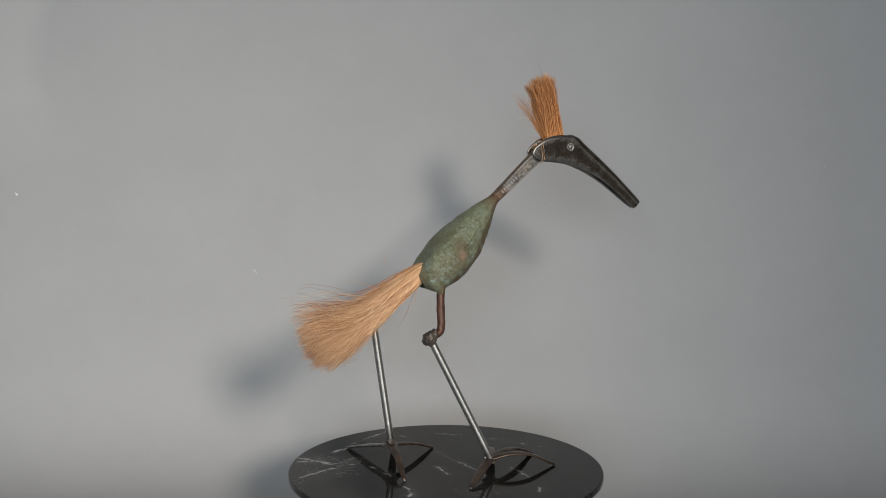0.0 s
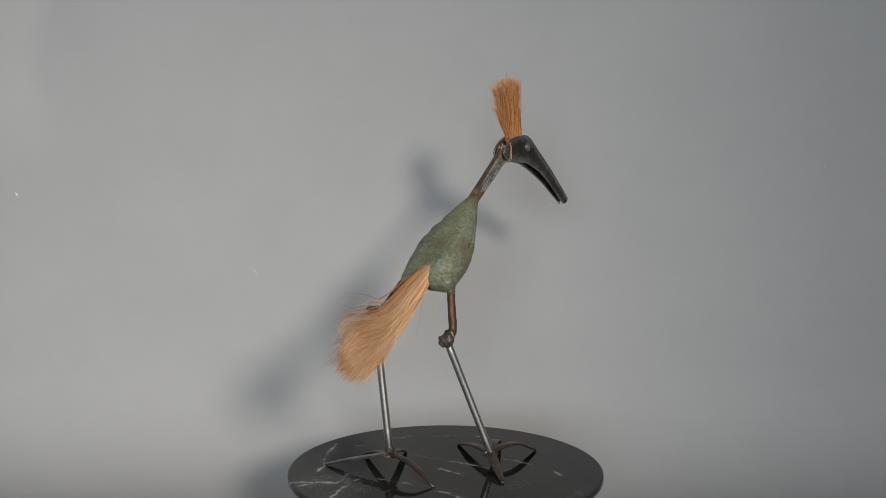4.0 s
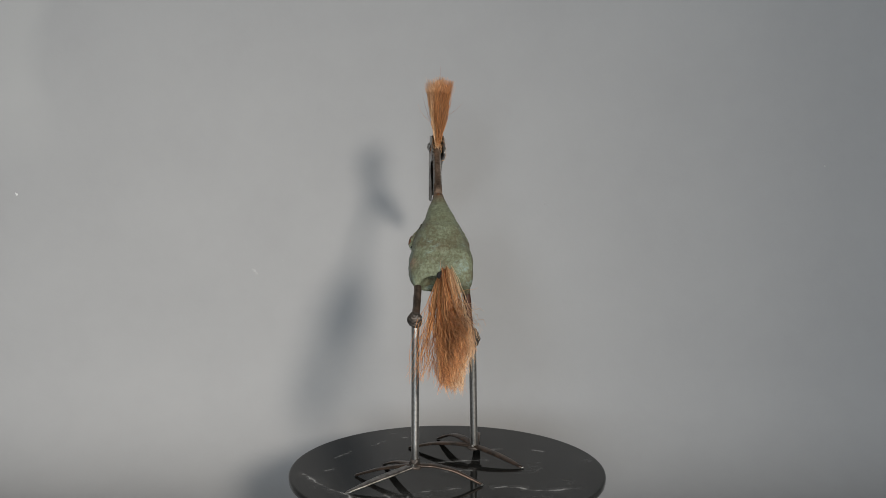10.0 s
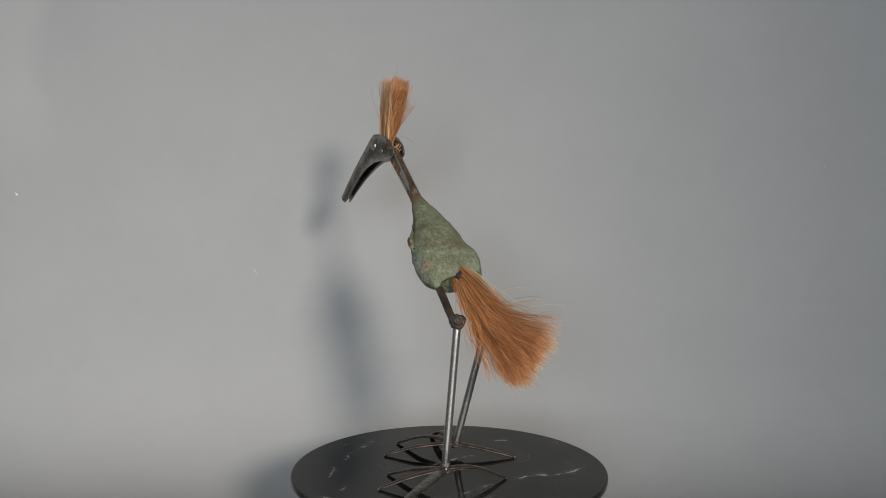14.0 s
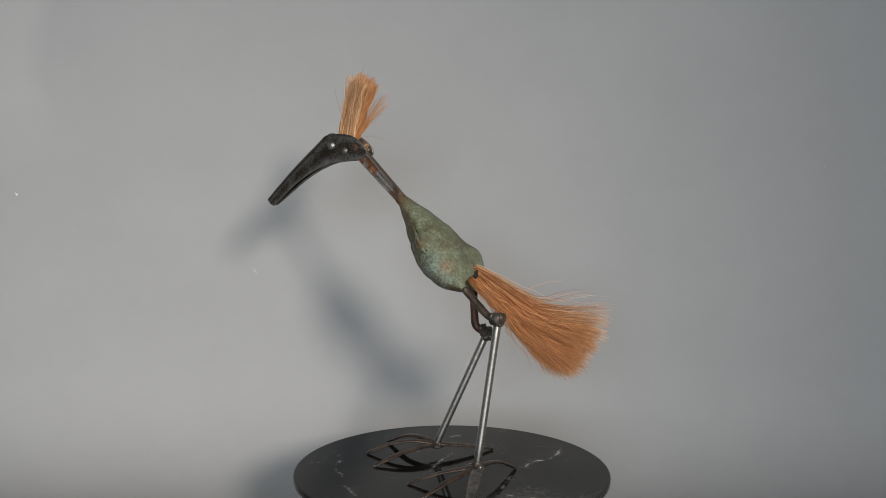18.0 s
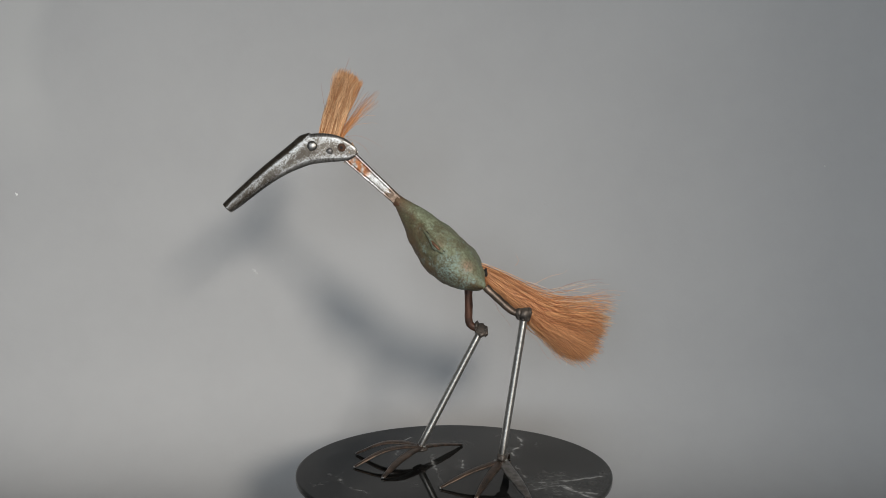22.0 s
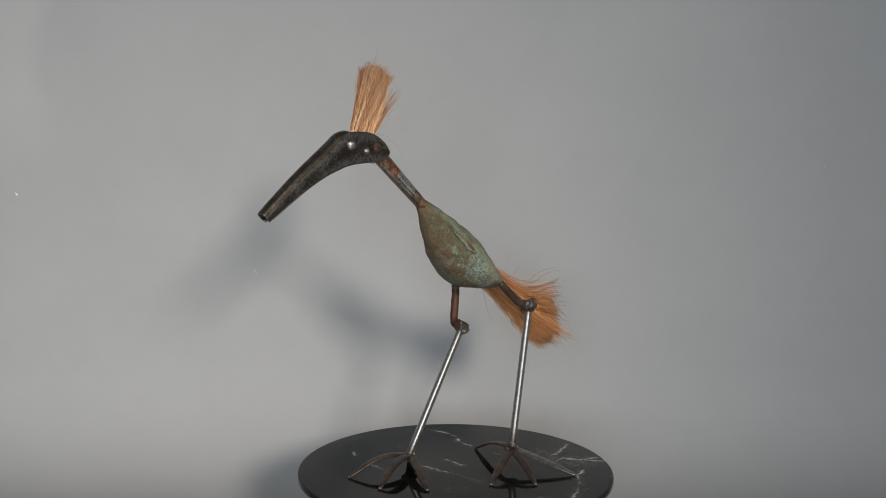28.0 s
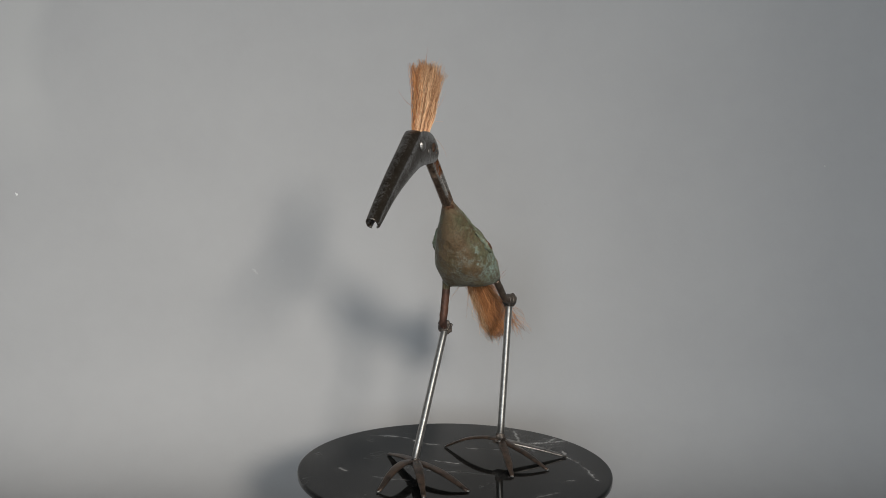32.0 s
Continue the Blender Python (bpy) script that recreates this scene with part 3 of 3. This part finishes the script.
    ob = part("beak", bm, M_STEEL, BIRD, "dark worn steel head and folded beak")
    vertex_value(ob, "worn", worn)
    thick = ob.modifiers.new("thickness", "SOLIDIFY")
    thick.thickness, thick.offset = 0.0016, -1.0
    return ob


HEAD_OB = head()


def dome(at, r, h, side, sides=20, rough=0.0):
    """A rivet head standing out of a cheek."""
    at = Vector(at)
    rings = []
    for k in range(7):
        f = k / 6
        rr, hh = r * math.cos(f * math.pi / 2 * 0.97), h * math.sin(f * math.pi / 2)
        ring = []
        for i in range(sides):
            a = 2 * math.pi * i / sides
            q = at + Vector((rr * math.cos(a), side * (hh - 0.001), rr * math.sin(a)))
            if rough:
                q += (q - at) * rough * noise.noise(q * 500)
            ring.append(q)
        rings.append(ring)
    return skin(rings)


def ring_rivet(at, r, side):
    """A flat rivet with a raised rim round a sunk middle."""
    at = Vector(at)
    rings = []
    for f, h in ((1.0, -0.0008), (1.0, 0.0008), (0.85, 0.0013), (0.68, 0.0010), (0.55, 0.0005), (0.34, 0.0006), (0.25, 0.0012), (0.06, 0.0014)):
        rings.append([at + Vector((f * r * math.cos(math.pi * i / 11), side * h, f * r * math.sin(math.pi * i / 11))) for i in range(22)])
    return skin(rings)


def rivets():
    for side in (1, -1):
        y = 0.0086 + side * 0.0073
        if side > 0:
            part("eye", dome((0.1280, y, 0.3060), 0.0047, 0.0034, side, 24, 0.15), M_RIVET, HEAD_OB, "bright domed rivet eye")
            part("small_rivet", dome((0.1119, y, 0.3012), 0.0031, 0.0022, side, 16, 0.3), M_RIVET_DULL, HEAD_OB, "small flat rivet")
            part("rivet_hole", dome((0.1008, y, 0.3045), 0.0042, 0.0018, side, 18, 0.25), M_RUSTHOLE, HEAD_OB, "rust-filled rivet hole")
            part("rivet_hole", dome((0.1008, y + side * 0.0008, 0.3045), 0.0017, 0.0015, side, 12, 0.25), M_RECESS_SHADE, HEAD_OB, "small dark hole")
        else:
            part("eye", ring_rivet((0.1280, y, 0.3060), 0.0043, side), M_RIVET_DULL, HEAD_OB, "dull ringed rivet eye")
            part("rivet_hole", dome((0.1130, y, 0.2985), 0.0022, 0.0018, side, 14, 0.3), M_RECESS_SHADE, HEAD_OB, "small dark hole")
            part("rivet_hole", dome((0.1005, y, 0.3040), 0.0024, 0.0018, side, 14, 0.3), M_RECESS_SHADE, HEAD_OB, "small dark hole")


rivets()

NECK_A, NECK_B = Vector((0.0995, 0.0100, 0.3012)), Vector((0.0495, 0.0110, 0.2558))


def neck():
    """A spanner's shank with a sunk panel along both flanks."""
    d = (NECK_B - NECK_A).normalized()
    side = Vector((0, 1, 0))
    up = side.cross(d).normalized()
    if up.z < 0:
        up = -up
    rings = []
    n = 12
    for i in range(n + 1):
        f = i / n
        p = NECK_A.lerp(NECK_B, f)
        h = 0.0066 - 0.0019 * f
        t = 0.0036 + 0.0005 * f
        e, dent = 0.0016, (0.0011 if 0.06 < f < 0.9 else 0.0)
        prof = [(h, -t * 0.55), (h, t * 0.55), (h - e * 0.6, t), (h - e * 1.3, t), (h - e * 1.9, t - dent), (-h + e * 1.9, t - dent), (-h + e * 1.3, t), (-h + e * 0.6, t),
                (-h, t * 0.55), (-h, -t * 0.55), (-h + e * 0.6, -t), (-h + e * 1.3, -t), (-h + e * 1.9, -t + dent), (h - e * 1.9, -t + dent), (h - e * 1.3, -t), (h - e * 0.6, -t)]
        rings.append([p + up * a + side * b for a, b in prof])
    ob = part("neck", skin(rings), M_SPANNER, BIRD, "steel spanner shank with rust and raised lettering", False)
    vertex_value(ob, "worn", [1.0 if 0.14 < i / n < 0.46 and 3 <= k <= 6 else 0.0 for i in range(n + 1) for k in range(16)])
    vertex_value(ob, "panel", [1.0 if k in (4, 5, 12, 13) else 0.0 for i in range(n + 1) for k in range(16)])
    vertex_value(ob, "brown", [1.0 if k in (0, 1, 8, 9) else (0.9 if i < 2 or i > n - 3 else 0.0) for i in range(n + 1) for k in range(16)])
    # raised lettering on the left flank
    curve = bpy.data.curves.new("lettering", "FONT")
    curve.body, curve.size, curve.extrude, curve.align_y = "VANADIUM", 0.0036, 0.0003, "CENTER"
    probe = new("lettering_curve", curve)
    mesh = bpy.data.meshes.new_from_object(probe.evaluated_get(bpy.context.evaluated_depsgraph_get()))
    bpy.data.objects.remove(probe)
    mesh.materials.append(M_LETTER)
    text = new("lettering", mesh)
    text.parent = ob
    width = max(v.co.x for v in mesh.vertices)
    m = Matrix((d, up, side)).transposed()
    stretch = 0.0270 / width
    for v in mesh.vertices:
        v.co = m @ Vector((v.co.x * stretch, v.co.y * 0.9, v.co.z)) + NECK_A.lerp(NECK_B, 0.46) + side * 0.0029
    tagged(text, "raised steel letters rubbed bright")
    # unreadable stamped bars on the right flank
    for i in range(7):
        at = NECK_A.lerp(NECK_B, 0.56 + 0.048 * i) - side * 0.0030
        b = block(-0.0006, 0.0006, -0.0003, 0.0003, -0.0015 + 0.0004 * (i % 2), 0.0016)
        bmesh.ops.transform(b, matrix=Matrix.Translation(at) @ Matrix((d, side, up)).transposed().to_4x4(), verts=b.verts)
        part("stamped_bar", b, M_LETTER, ob, "", False)
    # the shank's end shows as a small lip behind the cheeks
    part("neck_collar", lump(NECK_B + Vector((-0.001, 0, -0.001)), (0.0055, 0.0052, 0.0055), 3.0, 0.25), M_COPPER, BIRD, "brown brazed joint between neck and body")


neck()


# ---- legs ----
def leg(thigh, knee, ankle, toes, hub_z, left):
    name = "left" if left else "right"
    seed = 1.0 if left else 5.0
    part("thigh", rod(bent(thigh, 5), 0.0035 if left else 0.0038, 14, rough=0.12, seed=seed), M_THIGH if not left else M_SHIN, BIRD, "bent rust-brown rod thigh")
    p0, p1 = Vector(thigh[0]), Vector(thigh[1])
    if not left:
        part("leg_socket", rod([p0.lerp(p1, i / 8) for i in range(10)], [0.0047 - 0.0009 * i / 9 for i in range(10)], 18, rough=0.15, seed=seed), M_PATINA, BODY_OB, "patinated flare where the leg leaves the body")
    k, a = Vector(knee), Vector(ankle)
    d = (a - k).normalized()
    # knee: a nut with a cap of weld
    tilt = Matrix.Rotation(radians(8 if left else -24), 3, "Y")
    rings = []
    for x, r in ((-0.0048, 0.0046), (-0.0040, 0.0060), (0.0040, 0.0060), (0.0048, 0.0046)):
        rings.append([k + tilt @ Vector((x, r * math.cos(math.pi / 3 * i + 0.25), r * math.sin(math.pi / 3 * i + 0.25))) for i in range(6)])
    kn = part("knee", skin(rings), M_KNEE, BIRD, "blackened hexagonal nut welded as a knee joint", False)
    cap = join(lump(k + tilt @ Vector((0.0052, 0.0, 0.0010)), (0.0030, 0.0056, 0.0050), seed + 7, 0.4), lump(k + tilt @ Vector((-0.0045, 0.0004, 0.0006)), (0.0022, 0.0054, 0.0048), seed + 4, 0.5), lump(k + Vector((0, 0, -0.0035)), (0.0048, 0.0056, 0.0040), seed + 9, 0.3), lump(k + Vector((0.0003, 0.0030 if left else -0.0030, 0.0)), (0.0052, 0.0042, 0.0055), seed + 5, 0.25))
    part("knee_weld", cap, M_KNEE, kn, "lumpy weld round the nut")
    line = [Vector((0, 0, (k - a).length * i / 8)) for i in range(9)]
    shank = part("shank", rod(line, 0.0035, 24, up=(0, 1, 0)), M_ZINC, BIRD, "dull zinc-plated steel rod shank")
    shank.matrix_local = Matrix.Translation(a) @ (k - a).to_track_quat("Z", "Y").to_matrix().to_4x4()
    part("ankle_weld", join(lump(a + Vector((0, 0, -0.0015)), (0.0046, 0.0046, 0.0040), seed + 2, 0.35), lump(Vector((a.x, a.y, hub_z - 0.0015)), (0.0075, 0.0075, 0.0024), seed + 3, 0.3)),
         M_KNEE, BIRD, "lumpy weld at the foot")
    for i, (tip, arch) in enumerate(toes):
        t = Vector((tip[0], tip[1], 0.0012 - 0.0075 * tip[1]))
        h = Vector((a.x, a.y, hub_z))
        flat = Vector((t.x - h.x, t.y - h.y, 0))
        mid1 = h + flat * 0.30 + Vector((0, 0, arch * 0.9))
        mid2 = h + flat * 0.62 + Vector((0, 0, arch - (hub_z - 0.0014) * 0.28))
        pts = bent([h, mid1, mid2, t], 6)
        rings = []
        for j, p in enumerate(pts):
            s, u = across(pts, j, Vector((0, 0, 1)))
            f = j / (len(pts) - 1)
            w, th = 0.0031 + 0.0014 * math.sin(math.pi * min(1.0, 0.25 + f * 0.8)) - 0.0012 * max(0.0, f - 0.75) * 4, 0.0015 - 0.0004 * f
            w *= (1.2 if left and i == 0 else 0.86 if left else 1.0) + 0.12 * noise.noise(p * 200 + Vector((seed, i, 0)))
            rings.append([p + s * x * w + u * z * th for x, z in ((1, -0.6), (1, 0.5), (0.6, 1), (-0.6, 1), (-1, 0.5), (-1, -0.6), (-0.5, -1), (0.5, -1))])
        bright = left and i == 0
        toe = part("toe", skin(rings), M_TOE_GREY if bright else M_TOE, BIRD, "flat scraped grey steel toe" if bright else "flat rusted steel toe")
        d = (pts[-1] - pts[-3]).normalized()
        part("cut_end", lump(pts[-1] - d * 0.0002, (0.0016, 0.0016, 0.0010), seed + i, 0.3, None, 2), M_RIVET, toe, "bright cut end")
    beads = (Vector((0.006, 0.001, 0.0)), Vector((0.002, 0.006, -0.001)), Vector((-0.004, 0.002, 0.001)))
    for i, b in enumerate(beads):
        part("weld_spatter", lump(Vector((a.x, a.y, hub_z)) + b, (0.0017, 0.0014, 0.0013), seed + i, 0.4, None, 2), M_RIVET, BIRD, "bright bead of weld")


leg([(-0.0318, 0.0334, 0.1785), (-0.0345, 0.0337, 0.1757), (-0.0450, 0.0348, 0.1662), (-0.0545, 0.0360, 0.1580), (-0.0600, 0.0366, 0.1555), (-0.0660, 0.0369, 0.1552)],
    (-0.0674, 0.0369, 0.1546), (-0.0479, 0.0358, 0.0226),
    [((-0.0710, 0.0968), -0.0052), ((-0.0233, 0.0898), -0.004), ((0.0080, 0.0635), -0.0035), ((-0.0570, -0.0245), -0.0005)], 0.0175, True)
leg([(-0.0155, -0.0105, 0.1810), (-0.0163, -0.0121, 0.1710), (-0.0168, -0.0136, 0.1540), (-0.0172, -0.0152, 0.1390), (-0.0203, -0.0162, 0.1340), (-0.0275, -0.0168, 0.1312)],
    (-0.0290, -0.0169, 0.1302), (0.0299, -0.0255, 0.0125),
    [((0.0938, -0.0355), 0.0040), ((0.0915, 0.0065), 0.0030), ((0.0620, 0.0375), -0.0005), ((-0.0105, -0.0680), -0.0020)], 0.0115, False)


# ---- bristles ----
def strands(paths, radius, sides=3):
    """Many thin tapering fibres in one mesh."""
    verts, faces = [], []
    for line, r0 in paths:
        base = len(verts)
        n = len(line)
        for i, p in enumerate(line):
            s, u = across(line, i, Vector((0.13, 0.95, 0.21)))
            r = r0 * radius * (1.0 - 0.72 * (i / (n - 1)) ** 1.5)
            for k in range(sides):
                a = 2 * math.pi * k / sides
                verts.append(p + (s * math.cos(a) + u * math.sin(a)) * r)
        for i in range(n - 1):
            for k in range(sides):
                j = (k + 1) % sides
                faces.append((base + i * sides + k, base + i * sides + j, base + (i + 1) * sides + j, base + (i + 1) * sides + k))
        faces.append(tuple(base + (n - 1) * sides + k for k in range(sides)))
    return verts, faces


def strand_part(name, paths, radius, material, parent, label):
    verts, faces = strands(paths, radius)
    mesh = bpy.data.meshes.new(name)
    mesh.from_pydata(verts, [], faces)
    mesh.materials.append(material)
    for poly in mesh.polygons:
        poly.use_smooth = True
    ob = new(name, mesh)
    ob.parent = parent
    return tagged(ob, label)


def curl(a, b, c, rnd, wave, steps=12, lock=None):
    """A fibre from a to c, pulled towards b, with a slight wave."""
    off = Vector((rnd.uniform(0, 90), rnd.uniform(0, 90), rnd.uniform(0, 90)))
    lock = lock or off
    out = []
    for i in range(steps + 1):
        t = i / steps
        p = a * (1 - t) ** 2 + b * 2 * t * (1 - t) + c * t * t
        out.append(p + noise.noise_vector(p * 55 + lock) * wave * t + noise.noise_vector(p * 210 + off) * wave * 0.10 * min(1.0, t * 2) + noise.noise_vector(p * 105 + off) * wave * 0.30 * t)
    return out


def crest():
    rnd = random.Random(11)
    pale = []
    paths = []
    locks = [(rnd.random(), rnd.gauss(0, 0.5), Vector((rnd.uniform(0, 90), rnd.uniform(0, 90), rnd.uniform(0, 90))), rnd.uniform(0.94, 1.02)) for _ in range(90)]
    for i in range(1700):
        f, g, off, reach = rnd.choice(locks)
        f, g = max(0.0, min(1.0, f + rnd.gauss(0, 0.05))), g + rnd.gauss(0, 0.14)
        g = max(-1, min(1, g))
        root = Vector((0.1060 + 0.0195 * f, 0.0082 + 0.0023 * g, 0.304))
        tip = Vector((0.0840 + 0.0190 * f + rnd.gauss(0, 0.0016), 0.0075 + 0.0120 * g + rnd.gauss(0, 0.0014), 0.3650 + 0.0095 * f + rnd.gauss(0, 0.0015)))
        tip = root.lerp(tip, reach)
        mid = root.lerp(tip, 0.5) + Vector((0.0035 - 0.003 * f, -0.0012 * g, 0.003))
        if rnd.random() < 0.10:
            tip = root.lerp(tip, rnd.uniform(0.6, 0.95))
        side = pale if f + 0.9 * g + rnd.gauss(0, 0.3) > 0.62 else paths
        side.append((curl(root, mid, tip, rnd, 0.0052, 12, off), rnd.uniform(0.6, 1.25)))
    # a thin lock that leans out behind
    for i in range(46):
        root = Vector((0.1060 + rnd.uniform(0, 0.004), 0.0085 + rnd.uniform(-0.003, 0.003), 0.305))
        tip = Vector((0.0690 + rnd.uniform(-0.004, 0.010), 0.004 + rnd.uniform(-0.006, 0.007), 0.3500 + rnd.uniform(-0.008, 0.007)))
        paths.append((curl(root, root.lerp(tip, 0.5) + Vector((0.0005, 0, 0.007)), tip, rnd, 0.003), rnd.uniform(0.5, 0.9)))
    loose = (((0.112, 0.015, 0.330), (0.118, 0.022, 0.345), (0.1180, 0.0235, 0.3640)), ((0.106, 0.009, 0.312), (0.088, 0.014, 0.318), (0.0730, 0.018, 0.2960)),
             ((0.106, 0.007, 0.311), (0.090, 0.004, 0.322), (0.0640, 0.000, 0.3060)), ((0.108, 0.003, 0.335), (0.104, -0.012, 0.344), (0.098, -0.019, 0.352)),
             ((0.108, 0.014, 0.330), (0.112, 0.026, 0.338), (0.110, 0.029, 0.350)), ((0.100, 0.008, 0.370), (0.096, 0.006, 0.380), (0.094, 0.006, 0.388)),
             ((0.104, 0.008, 0.315), (0.086, 0.010, 0.332), (0.0660, 0.012, 0.3250)), ((0.102, 0.008, 0.325), (0.086, 0.008, 0.336), (0.0700, 0.006, 0.3340)))
    for a, b, c in loose:
        paths.append((curl(Vector(a), Vector(b), Vector(c), rnd, 0.0018), 0.6))
    strand_part("crest", paths, 0.00027, M_CREST, BIRD, "upright tuft of orange palm bristles")
    strand_part("crest_front", pale, 0.00027, M_CREST_FRONT, BIRD, "paler straw bristles at the front of the crest")


def tail():
    rnd = random.Random(23)
    tan, paths = [], []
    # where the bristles end, from the sparse upper wisps down to the short ones underneath
    edge = bent([(-0.1570, -0.0050, 0.1640), (-0.1470, -0.0015, 0.1405), (-0.1375, 0.0060, 0.1215), (-0.1245, 0.0110, 0.1085), (-0.1070, 0.0085, 0.1110)], 20)

    def fibre(f, g, off, reach, wave):
        end = edge[int(round(max(0.0, min(1.0, f)) * 80))]
        root = Vector((-0.0160, 0.0084 + 0.0023 * max(-1.3, min(1.3, g)), 0.1990 - 0.0068 * f + rnd.gauss(0, 0.0009)))
        fray = max(0.0, g - 1.0) ** 2 * f
        tip = end + Vector((rnd.gauss(0, 0.0024) - 0.004 * fray, (0.0048 + 0.0006 * f) * g + 0.0175 * fray, rnd.gauss(0, 0.0024) + 0.005 * fray))
        wave *= 1 - 0.4 * max(0.0, 1 - f / 0.3)
        tip = root.lerp(tip, reach)
        sag = 0.0140 * max(0.0, 1 - f) ** 0.8 - 0.0030 * f
        shift = Vector((rnd.uniform(0, 90), rnd.uniform(0, 90), rnd.uniform(0, 90)))
        off = off or shift
        line = []
        for k in range(16):
            t = k / 15
            p = root.lerp(tip, t)
            p.z -= sag * math.sin(math.pi * t ** 1.25) ** 2
            p.y += (-0.0006 + 0.0012 * g) * math.sin(math.pi * t)
            line.append(p + noise.noise_vector(p * 48 + off) * wave * t + noise.noise_vector(p * 95 + shift) * wave * 0.5 * t)
        return line

    locks = [(rnd.betavariate(1.75, 1.35), rnd.gauss(0, 0.85), Vector((rnd.uniform(0, 90), rnd.uniform(0, 90), rnd.uniform(0, 90))), rnd.uniform(0.93, 1.03)) for _ in range(170)]
    for i in range(3000):
        f, g, off, reach = rnd.choice(locks)
        if rnd.random() < 0.25:
            f, g, off, reach = rnd.betavariate(1.5, 1.2), rnd.gauss(0, 0.85), None, rnd.uniform(0.95, 1.02)
        f += rnd.gauss(0, 0.028)
        g = max(-1.7, min(2.3, g + rnd.gauss(0, 0.15)))
        if rnd.random() < 0.18:
            reach *= rnd.uniform(0.72, 0.97)
        line = fibre(f, g, off, reach, 0.0062 if rnd.random() < 0.92 else 0.011)
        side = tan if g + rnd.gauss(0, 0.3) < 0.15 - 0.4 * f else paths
        side.append((line, rnd.uniform(0.65, 1.25)))
    # stray wisps above, below and to the sides
    for i in range(54):
        f = rnd.choice((rnd.uniform(-0.05, 0.10), rnd.uniform(0.9, 1.0), rnd.random()))
        g = rnd.choice((-1, 1)) * rnd.uniform(1.0, 2.4)
        line = fibre(f, g, None, rnd.uniform(0.80, 1.04), 0.0085)
        lift = 0.013 * rnd.random() if f < 0.2 else -0.010 * rnd.random() if f > 0.85 else 0.0
        side = tan if g < 0 else paths
        side.append(([p + Vector((0, 0, lift * (k / 15) ** 1.5)) for k, p in enumerate(line)], rnd.uniform(0.5, 0.85)))
    loose = (((-0.030, 0.006, 0.183), (-0.045, 0.000, 0.150), (-0.058, -0.003, 0.132)), ((-0.030, 0.010, 0.182), (-0.050, 0.016, 0.160), (-0.078, 0.022, 0.128)),
             ((-0.060, 0.013, 0.196), (-0.064, 0.015, 0.203), (-0.059, 0.014, 0.209)), ((-0.034, 0.004, 0.180), (-0.040, -0.012, 0.165), (-0.052, -0.022, 0.150)),
             ((-0.070, 0.006, 0.172), (-0.095, -0.004, 0.188), (-0.112, -0.012, 0.188)))
    for a, b, c in loose:
        paths.append((curl(Vector(a), Vector(b), Vector(c), rnd, 0.004), 0.6))
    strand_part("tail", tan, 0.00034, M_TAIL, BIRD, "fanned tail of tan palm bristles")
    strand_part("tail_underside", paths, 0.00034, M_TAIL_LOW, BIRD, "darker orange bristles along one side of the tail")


def fibre_tie():
    """Bristle ends wound round the back of the head."""
    rnd = random.Random(8)
    paths = []
    for i in range(5):
        x = 0.0955 + 0.0006 * i
        w = 0.0080
        ring = [(x + 0.0026, 0.0080, 0.2900), (x + 0.0016, 0.0086 - w * 0.8, 0.2925), (x + 0.0010, 0.0086 - w, 0.2975), (x, 0.0086 - w, 0.3065), (x - 0.0004, 0.0086 - w * 0.7, 0.3115), (x - 0.0003, 0.0086, 0.3125)]
        if i in (0, 3):
            paths.append(([p + noise.noise_vector(p * 300 + Vector((i, 0, 0))) * 0.0007 for p in bent(ring, 5)], 0.9))
    for i in range(46):
        a = Vector((0.0925 + rnd.uniform(0, 0.006), 0.0090 + rnd.uniform(-0.004, 0.004), 0.2985 + rnd.uniform(0, 0.008)))
        b = a + Vector((rnd.uniform(-0.006, 0.004), rnd.uniform(-0.004, 0.004), rnd.uniform(-0.003, 0.006)))
        paths.append((curl(a, a.lerp(b, 0.5) + Vector((-0.003, 0, 0.002)), b, rnd, 0.002, 6), 0.9))
    strand_part("fibre_tie", paths, 0.00036, M_CREST_FRONT, HEAD_OB, "knot of tan fibre behind the head")


crest()
tail()
fibre_tie()


# ---- what moves: the plate turns and carries the bird ----
def motions():
    # seconds, lean about x and y in degrees: the plate wobbles a little on its bearing as it turns
    leans = ((0, 0.05, -0.12), (6, 0.04, -0.06), (9, 0.02, 0.08), (13, 0.0, 0.08), (19, -0.10, 0.02), (23, -0.17, -0.28), (28, 0.03, -0.05), (32, 0.14, 0.30))
    rows = [(t, pose(0, 0, 0, rx, ry, 0) @ pose(0, 0, 0, 0, 0, 90 + 7.0342 * (t - 9.4) + 0.004693 * (t - 9.4) ** 2)) for t, rx, ry in leans]
    walk(TABLE, rows)
    walk(BIRD, rows)


motions()
